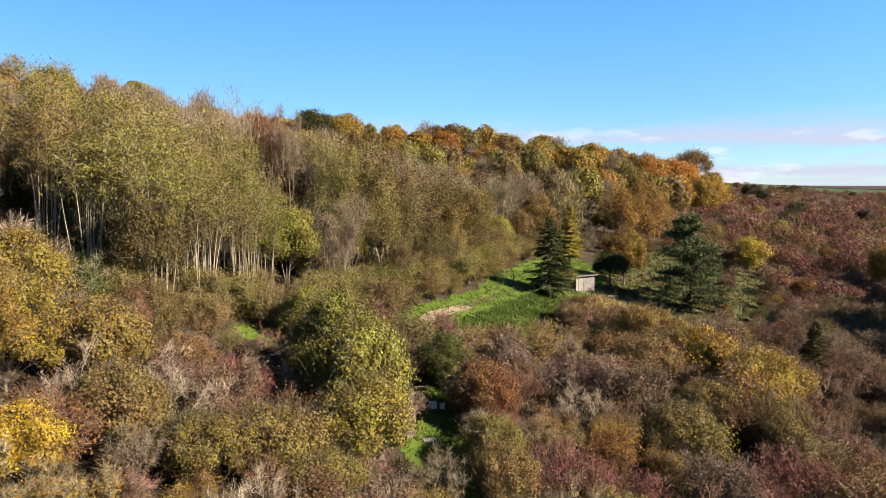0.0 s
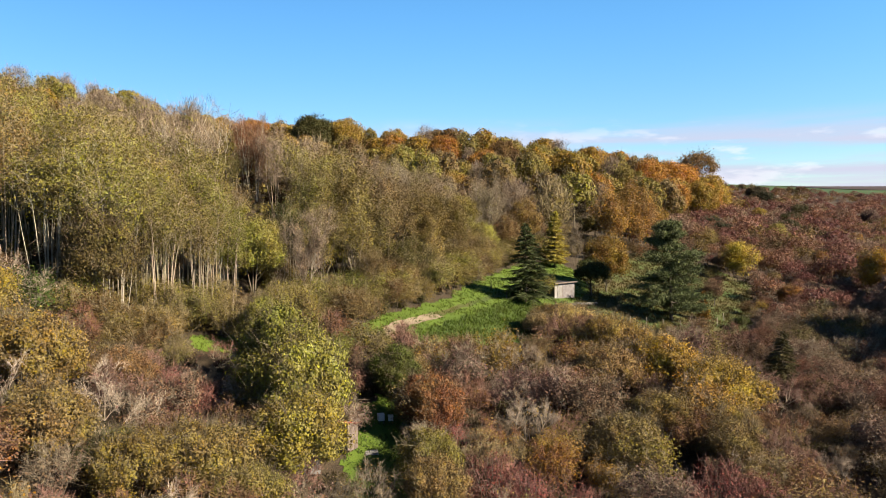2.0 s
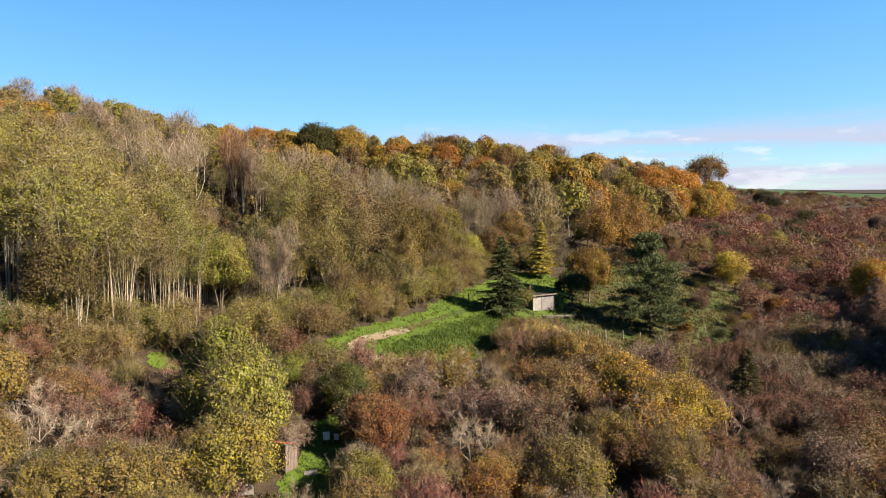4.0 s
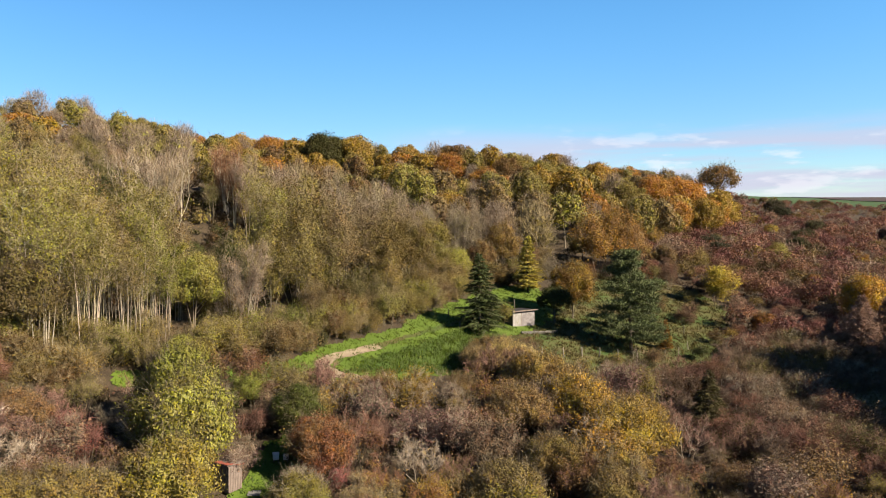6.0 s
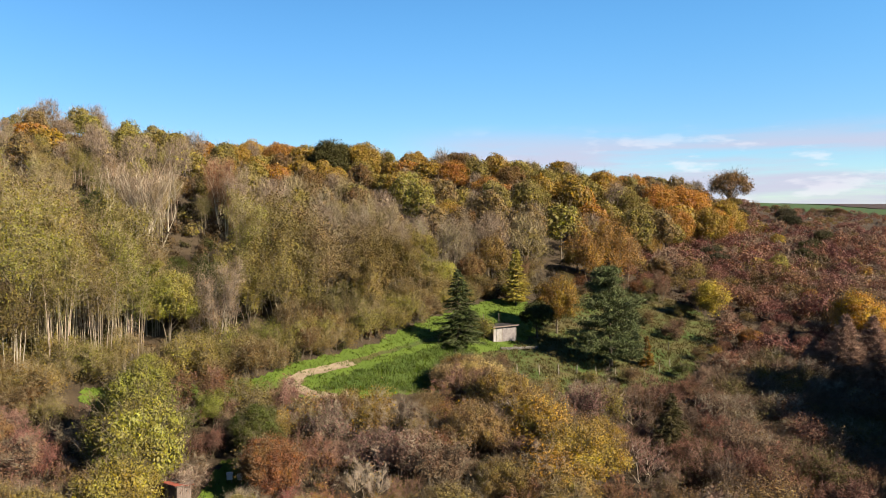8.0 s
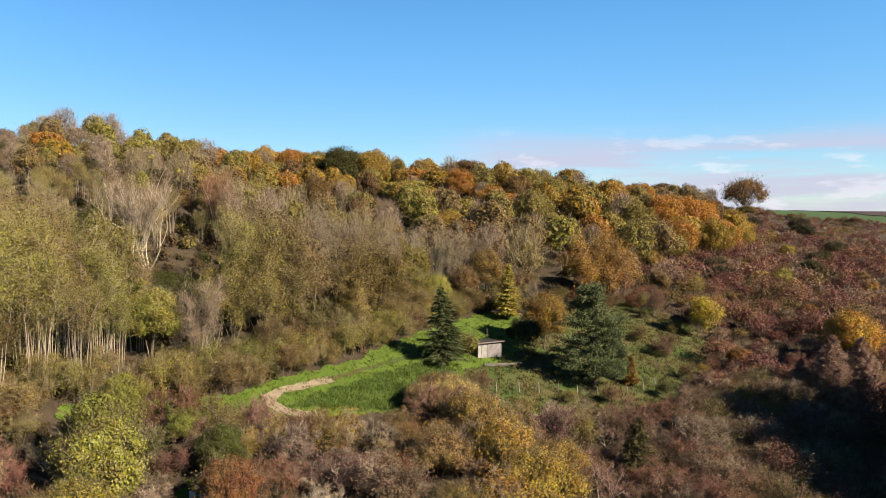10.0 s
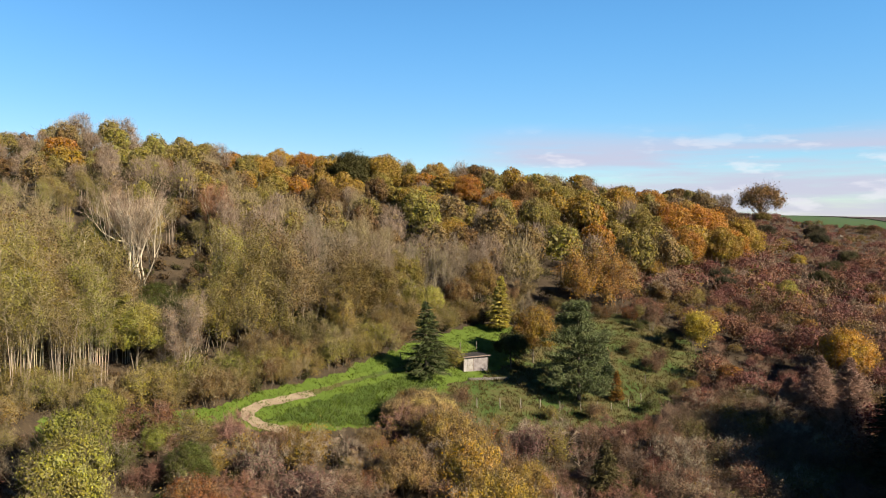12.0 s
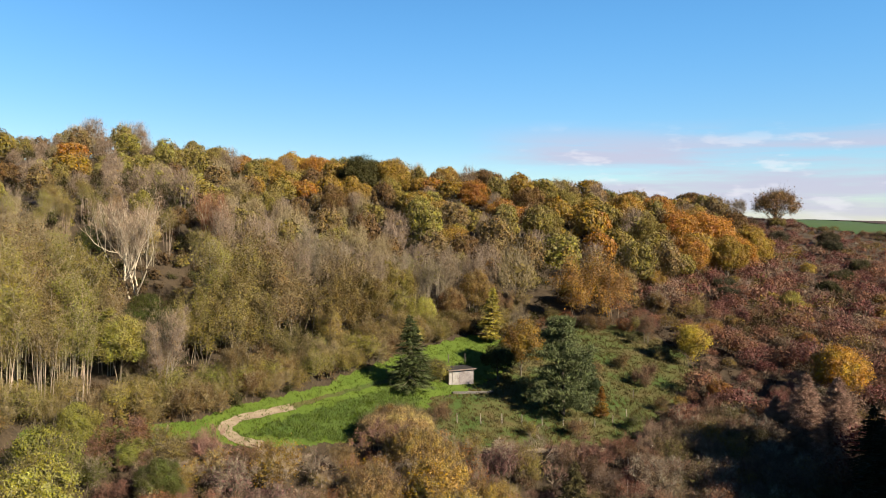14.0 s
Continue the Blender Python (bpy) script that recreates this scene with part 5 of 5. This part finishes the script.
def shed():
    """The tool shed on the terrace: boards on a frame, a pale door, a lean-to roof of tar paper."""
    s = base_empty("shed", 18.4, 98.4, 39.0, "weathered grey board shed with a whitewashed door and tar-paper roof", "shed", sink=0.15)
    w, d, h = 4.1, 2.6, 2.25
    for name, x0, x1, y0, y1 in (("back_wall", 0.05, w - 0.05, d - 0.1, d), ("side_wall", 0.0, 0.08, 0.05, d), ("side_wall", w - 0.08, w, 0.05, d)):
        part(name, block(bmesh.new(), x0, x1, y0, y1, 0, h - 0.28, 0.008), WOOD, s)
    part("front_frame", block(bmesh.new(), 0.08, w - 0.08, 0.06, 0.12, 0, h, 0.008), BROWN, s)
    z = 0.06
    while z < h - 0.12:
        hh = jit.uniform(0.16, 0.21)
        part("board", block(bmesh.new(), 1.72, w - 0.03 + jit.uniform(-0.02, 0.02), 0.02 + jit.uniform(-0.012, 0.012), 0.055, z, min(z + hh - 0.02, h), 0.005), GREYWASH, s)
        z += hh
    door = part("door", block(bmesh.new(), 0.62, 1.62, 0.02, 0.055, 0.08, h - 0.18, 0.005), PALE, s, "whitewashed plank door")
    for k in range(5):
        part("plank", block(bmesh.new(), 0.635 + k * 0.197, 0.815 + k * 0.197, 0.004, 0.018, 0.10, h - 0.2, 0.003), PALE, door)
    part("latch", block(bmesh.new(), 1.48, 1.58, -0.03, 0.0, 1.0, 1.05, 0.004), TARPAPER, door)
    part("door_panel", block(bmesh.new(), 0.06, 0.58, 0.02, 0.055, 0.05, h - 0.1, 0.005), PALE, s, "whitewashed board beside the door")
    for x in (0.0, w - 0.1):
        part("corner_post", block(bmesh.new(), x, x + 0.1, -0.01, 0.09, 0, h, 0.01), WOOD, s)
    part("roof", block(bmesh.new(), -0.25, w + 0.25, -0.35, d + 0.25, h, h + 0.14, 0.015, 0.10), TARPAPER, s, "dark tar-paper lean-to roof")
    part("fascia", block(bmesh.new(), -0.27, w + 0.27, -0.39, -0.355, h - 0.02, h + 0.15, 0.006), BROWN, s)


shed()


def stone_wall():
    """A low dry-stone edge below the shed."""
    s = base_empty("stone_wall", 19.6, 95.8, 38.0, "low dry-stone retaining wall of pale stones below the shed", "wall", sink=0.05)
    for row in range(2):
        x = 0.0
        while x < 6.4:
            ln = jit.uniform(0.22, 0.5)
            bm = bmesh.new()
            block(bm, x, x + ln - 0.03, jit.uniform(-0.05, 0.02), 0.3, row * 0.22 + 0.02, row * 0.22 + jit.uniform(0.18, 0.24), 0.03)
            for p in bm.verts:
                p.co += Vector((jit.uniform(-0.02, 0.02), jit.uniform(-0.02, 0.02), jit.uniform(-0.02, 0.02)))
            o = part("stone", bm, STONE, s)
            gx, gy = 19.6 + math.cos(radians(38)) * x, 95.8 + math.sin(radians(38)) * x
            o.location.z = float(land(gx, gy)) - float(land(19.6, 95.8))
            x += ln


stone_wall()


PALE_WOOD = two_tone("weathered_pale_wood", (0.16, 0.14, 0.115), (0.21, 0.185, 0.15), 3.0, (0.10, 0.08, 0.06), 0.9, 20.0, 0.01)


def fence():
    """Split stakes with two wires along the lane side of the pasture."""
    line = [(17.4, 83.8), (19.4, 85.9), (21.9, 87.6), (24.7, 89.3), (27.2, 91.2), (29.6, 92.8), (32.2, 94.0), (34.9, 95.5), (37.0, 96.4), (39.0, 97.6), (41.4, 100.2), (43.4, 103.0)]
    f = tagged(new("fence"), "wire fence on pale split-wood stakes round the pasture", "fence")
    tops = []
    for x, y in line:
        bm = bmesh.new()
        h = jit.uniform(1.15, 1.4)
        r = bmesh.ops.create_cone(bm, cap_ends=True, segments=7, radius1=0.07, radius2=0.055, depth=h + 0.3)["verts"]
        for p in r:
            p.co += Vector((jit.uniform(-0.008, 0.008), jit.uniform(-0.008, 0.008), h / 2 - 0.15))
            p.co.x += 0.06 * p.co.z * jit.uniform(0.2, 1.0)
        o = part("post", bm, PALE_WOOD, f)
        o.matrix_basis = pose(x, y, float(land(x, y)), jit.uniform(-4, 4), jit.uniform(-5, 5), jit.uniform(0, 360))
        tops.append(Vector((x, y, float(land(x, y)))))
    for z in (0.55, 1.0):
        bits = Bits()
        for a, b in zip(tops, tops[1:]):
            m = (a + b) / 2 + Vector((0, 0, z - 0.04))
            bits.tube([a + Vector((0, 0, z)), m, b + Vector((0, 0, z))], [0.006] * 3, 3)
        me = mesh_of("wire", *bits.arrays())
        me.materials.append(TARPAPER)
        new("wire", me).parent = f
    bm = bmesh.new()
    block(bm, -0.05, 0.05, -0.04, 0.04, 0, 1.7, 0.01)
    o = part("brace", bm, WOOD, f)
    o.matrix_basis = pose(17.5, 83.9, float(land(17.5, 83.9)) + 1.05, 0, 128, 50)


fence()
for x, y, h in ((9.6, 96.6, 1.2), (11.4, 92.6, 1.3), (16.6, 106.5, 1.4), (18.8, 108.5, 1.4), (40.0, 104.5, 1.2), (44.5, 110.0, 1.3)):
    bm = bmesh.new()
    v = bmesh.ops.create_cone(bm, cap_ends=True, segments=7, radius1=0.07, radius2=0.055, depth=h + 0.3)["verts"]
    for p in v:
        p.co.z += h / 2 - 0.15
        p.co.x += jit.uniform(-0.01, 0.01)
    stake = tagged(part("stake", bm, WOOD), "single pale wooden stake in the grass", "post", "stakes in the grass")
    stake.matrix_basis = pose(x, y, float(land(x, y)), jit.uniform(-4, 4), jit.uniform(-4, 4), 0)


def outhouse(x, y, turn):
    """The narrow garden hut with a little red-tiled roof."""
    s = base_empty("garden_hut", x, y, turn, "narrow brown board garden hut with a red tiled roof", "hut", sink=0.1)
    w, d, h = 1.35, 1.3, 2.05
    for name, x0, x1, y0, y1 in (("back_wall", 0, w, d - 0.05, d), ("side_wall", 0, 0.05, 0.03, d - 0.05), ("side_wall", w - 0.05, w, 0.03, d - 0.05)):
        part(name, block(bmesh.new(), x0, x1, y0, y1, 0, h - 0.05, 0.006), BROWN, s)
    for k in range(9):
        part("board", block(bmesh.new(), k * 0.15 + 0.003, k * 0.15 + 0.145, jit.uniform(-0.012, 0.0), 0.028, 0.02, h - jit.uniform(0.03, 0.07), 0.004), BROWN, s)
    for k in range(8):
        part("board", block(bmesh.new(), w + 0.002, w + 0.024 + jit.uniform(0, 0.008), 0.02 + k * 0.16, 0.165 + k * 0.16, 0.02, h - 0.16, 0.004), BROWN, s)
    roof = part("roof", block(bmesh.new(), -0.14, w + 0.14, -0.2, d + 0.15, h, h + 0.05, 0.006, 0.16), BROWN, s)
    for r in range(5):
        for k in range(7):
            bm = block(bmesh.new(), -0.16 + k * 0.24, 0.06 + k * 0.24, -0.24 + r * 0.33, 0.14 + r * 0.33, 0, 0.03, 0.008)
            o = part("tile", bm, RED_TILE, roof)
            o.matrix_basis = pose(0, 0, h + 0.075 - 0.16 * (r * 0.33) + jit.uniform(-0.004, 0.004), math.degrees(-math.atan(0.16)) + 3, jit.uniform(-1, 1), 0)


outhouse(-3.7, 48.6, -24)


def pallet(x, y, turn):
    s = base_empty("pallet", x, y, turn, "small stack of pale boards lying beside the hut", "pallet", sink=-0.05)
    for k in range(3):
        part("bearer", block(bmesh.new(), 0, 0.9, k * 0.32, k * 0.32 + 0.1, 0.02, 0.12, 0.006), PALE, s)
    for k in range(6):
        part("board", block(bmesh.new(), k * 0.155, k * 0.155 + 0.13, -0.02, 0.76, 0.125, 0.15, 0.004), PALE, s)


pallet(-1.3, 48.6, 12)


def beehive(x, y, turn, size, label):
    s = base_empty("beehive", x, y, turn, label, "beehive", "beehives in the garden", 0.03)
    for a in (0.03, 0.37):
        for b in (0.03, 0.37):
            part("leg", block(bmesh.new(), a * size, (a + 0.06) * size, b * size, (b + 0.06) * size, 0, 0.3 * size, 0.004), BROWN, s)
    part("box", block(bmesh.new(), 0, 0.46 * size, 0, 0.46 * size, 0.3 * size, 0.72 * size, 0.01), WHITE, s)
    part("lid", block(bmesh.new(), -0.03, 0.49 * size, -0.03, 0.49 * size, 0.725 * size, 0.80 * size, 0.01), WHITE, s)


beehive(-0.9, 53.2, 20, 1.0, "white-painted wooden beehive on short legs")
beehive(-0.2, 53.6, 10, 0.8, "white-painted wooden beehive on short legs")


def shack(x, y, turn):
    """A small pale hut almost lost under the fruit trees."""
    s = base_empty("shack", x, y, turn, "small whitewashed board shack half hidden under fruit trees", "hut", sink=0.1)
    w, d, h = 1.6, 1.6, 2.1
    for name, x0, x1, y0, y1 in (("back_wall", 0, w, d - 0.06, d), ("side_wall", 0, 0.06, 0.06, d - 0.06), ("side_wall", w - 0.06, w, 0.06, d - 0.06)):
        part(name, block(bmesh.new(), x0, x1, y0, y1, 0, h, 0.006), PALE, s)
    for k in range(8):
        part("board", block(bmesh.new(), k * 0.2125 + 0.003, k * 0.2125 + 0.208, jit.uniform(0, 0.012), 0.05, 0.02, h, 0.004), PALE, s)
    part("roof", block(bmesh.new(), -0.15, w + 0.15, -0.2, d + 0.2, h + 0.01, h + 0.1, 0.01, 0.12), WOOD, s, "grey board roof")


shack(-5.4, 44.6, 14)


def far_house(x, y, turn):
    """The ruin on the far slope: walls with openings and a broken roofline."""
    s = base_empty("stone_hut", x, y, turn, "small ochre stone hut on the far scrub slope", "hut", sink=0.3)
    w, d, h = 4.6, 3.6, 3.0
    for x0, x1, z0, z1 in ((0, 1.7, 0, h), (2.6, w, 0, h), (1.7, 2.6, 2.1, h)):
        part("front_wall", block(bmesh.new(), x0, x1, 0, 0.35, z0, z1, 0.03), RENDER, s)
    for name, x0, x1, y0, y1 in (("back_wall", 0, w, d - 0.35, d), ("side_wall", 0, 0.35, 0.355, d - 0.355), ("side_wall", w - 0.35, w, 0.355, d - 0.355)):
        part(name, block(bmesh.new(), x0, x1, y0, y1, 0, h - 0.3, 0.03), RENDER, s)
    part("roof", block(bmesh.new(), -0.2, w + 0.2, -0.25, d + 0.2, h, h + 0.18, 0.02, 0.1), WOOD, s)


far_house(112.0, 236.0, 10)
for x, y, s in ((122.5, 266.5, 0.5), (125.5, 268, 0.7)):
    bm = block(bmesh.new(), 0, 2.2 * s, 0, 0.9, 0, 0.7, 0.06)
    o = tagged(part("pale_crate", bm, PALE_WOOD), "pale weathered boxy thing among the far scrub", "box", "pale boxes on the far slope")
    o.matrix_basis = pose(x, y, float(land(x, y)) + 1.2, 0, 0, 8)

# dead reed stalks in the hollow
rr = np.random.default_rng(55)
n = 700
c = np.stack([rr.uniform(44, 62, n), rr.uniform(76, 92, n)], -1)
c = c + 1.2 * np.sin(c[:, ::-1])
bits = Bits()
bits.twigs(rr, np.concatenate([c, land(c[:, 0], c[:, 1])[:, None]], 1), rr.normal(size=(n, 3)) * 0.1 + [0, 0, 1], 2.4, 0.06)
me = mesh_of("dead_stalks", *bits.arrays())
me.materials.append(TWIG)
o = tagged(new("dead_stalks", me), "pale dead stalks standing in the shady hollow", "stalks", kind="stuff")
o.color = (0.34, 0.31, 0.275, 1)


# grass that stands up from meadow and pasture
def turf(name, zone, box, n, colour, length, label, seed):
    rg = np.random.default_rng(seed)
    tufts = np.stack([rg.uniform(box[0], box[1], n // 14), rg.uniform(box[2], box[3], n // 14)], -1)
    p = (tufts[:, None] + rg.normal(size=(len(tufts), 14, 2)) * rg.uniform(0.08, 0.55, (len(tufts), 1, 1))).reshape(-1, 2)
    p = p[zone(p[:, 0], p[:, 1])]
    b = Bits()
    b.twigs(rg, np.concatenate([p, land(p[:, 0], p[:, 1])[:, None] + 0.05], 1), rg.normal(size=(len(p), 3)) * 0.45 + [0, 0, 0.8], length, 0.05)
    me = mesh_of(name, *b.arrays())
    me.materials.append(BLADE)
    o = tagged(new(name, me), label, "grass", kind="stuff")
    o.color = (*colour, 1)


turf("meadow_grass", wavy(MEADOW, 0.3), (-20, 28, 54, 126), 90000, (0.048, 0.072, 0.006), 0.24, "fresh green grass blades of the meadow", 61)
turf("rough_grass", wavy(FIELD, 0.5), (14, 60, 76, 136), 80000, (0.050, 0.042, 0.011), 0.35, "dry tufted grass of the pasture", 62)
turf("lawn_grass", wavy(GARDEN, 0.3), (-6, 8, 36, 62), 12000, (0.035, 0.065, 0.008), 0.22, "green grass blades of the garden strip", 63)
turf("long_blades", wavy(LOWER, 0.3), (-2, 20, 69, 97), 40000, (0.040, 0.060, 0.007), 0.4, "long dark green grass blades", 64)
# both dry grasses darkened, with shade between the bushes put into the colour
turf("slope_grass", lambda x, y: slope_zone(x, y) & (y < 210), (44, 150, 96, 210), 110000, (0.036, 0.023, 0.014), 0.6, "dry reddish-brown grass between the scrub", 65)
turf("bank_grass", lambda x, y: front_zone(x, y) | (wood_zone(x, y) & (x > wood_edge(y) - 6)), (-45, 60, 32, 128), 70000, (0.030, 0.025, 0.011), 0.5, "dry grass and stems between the bushes", 66)
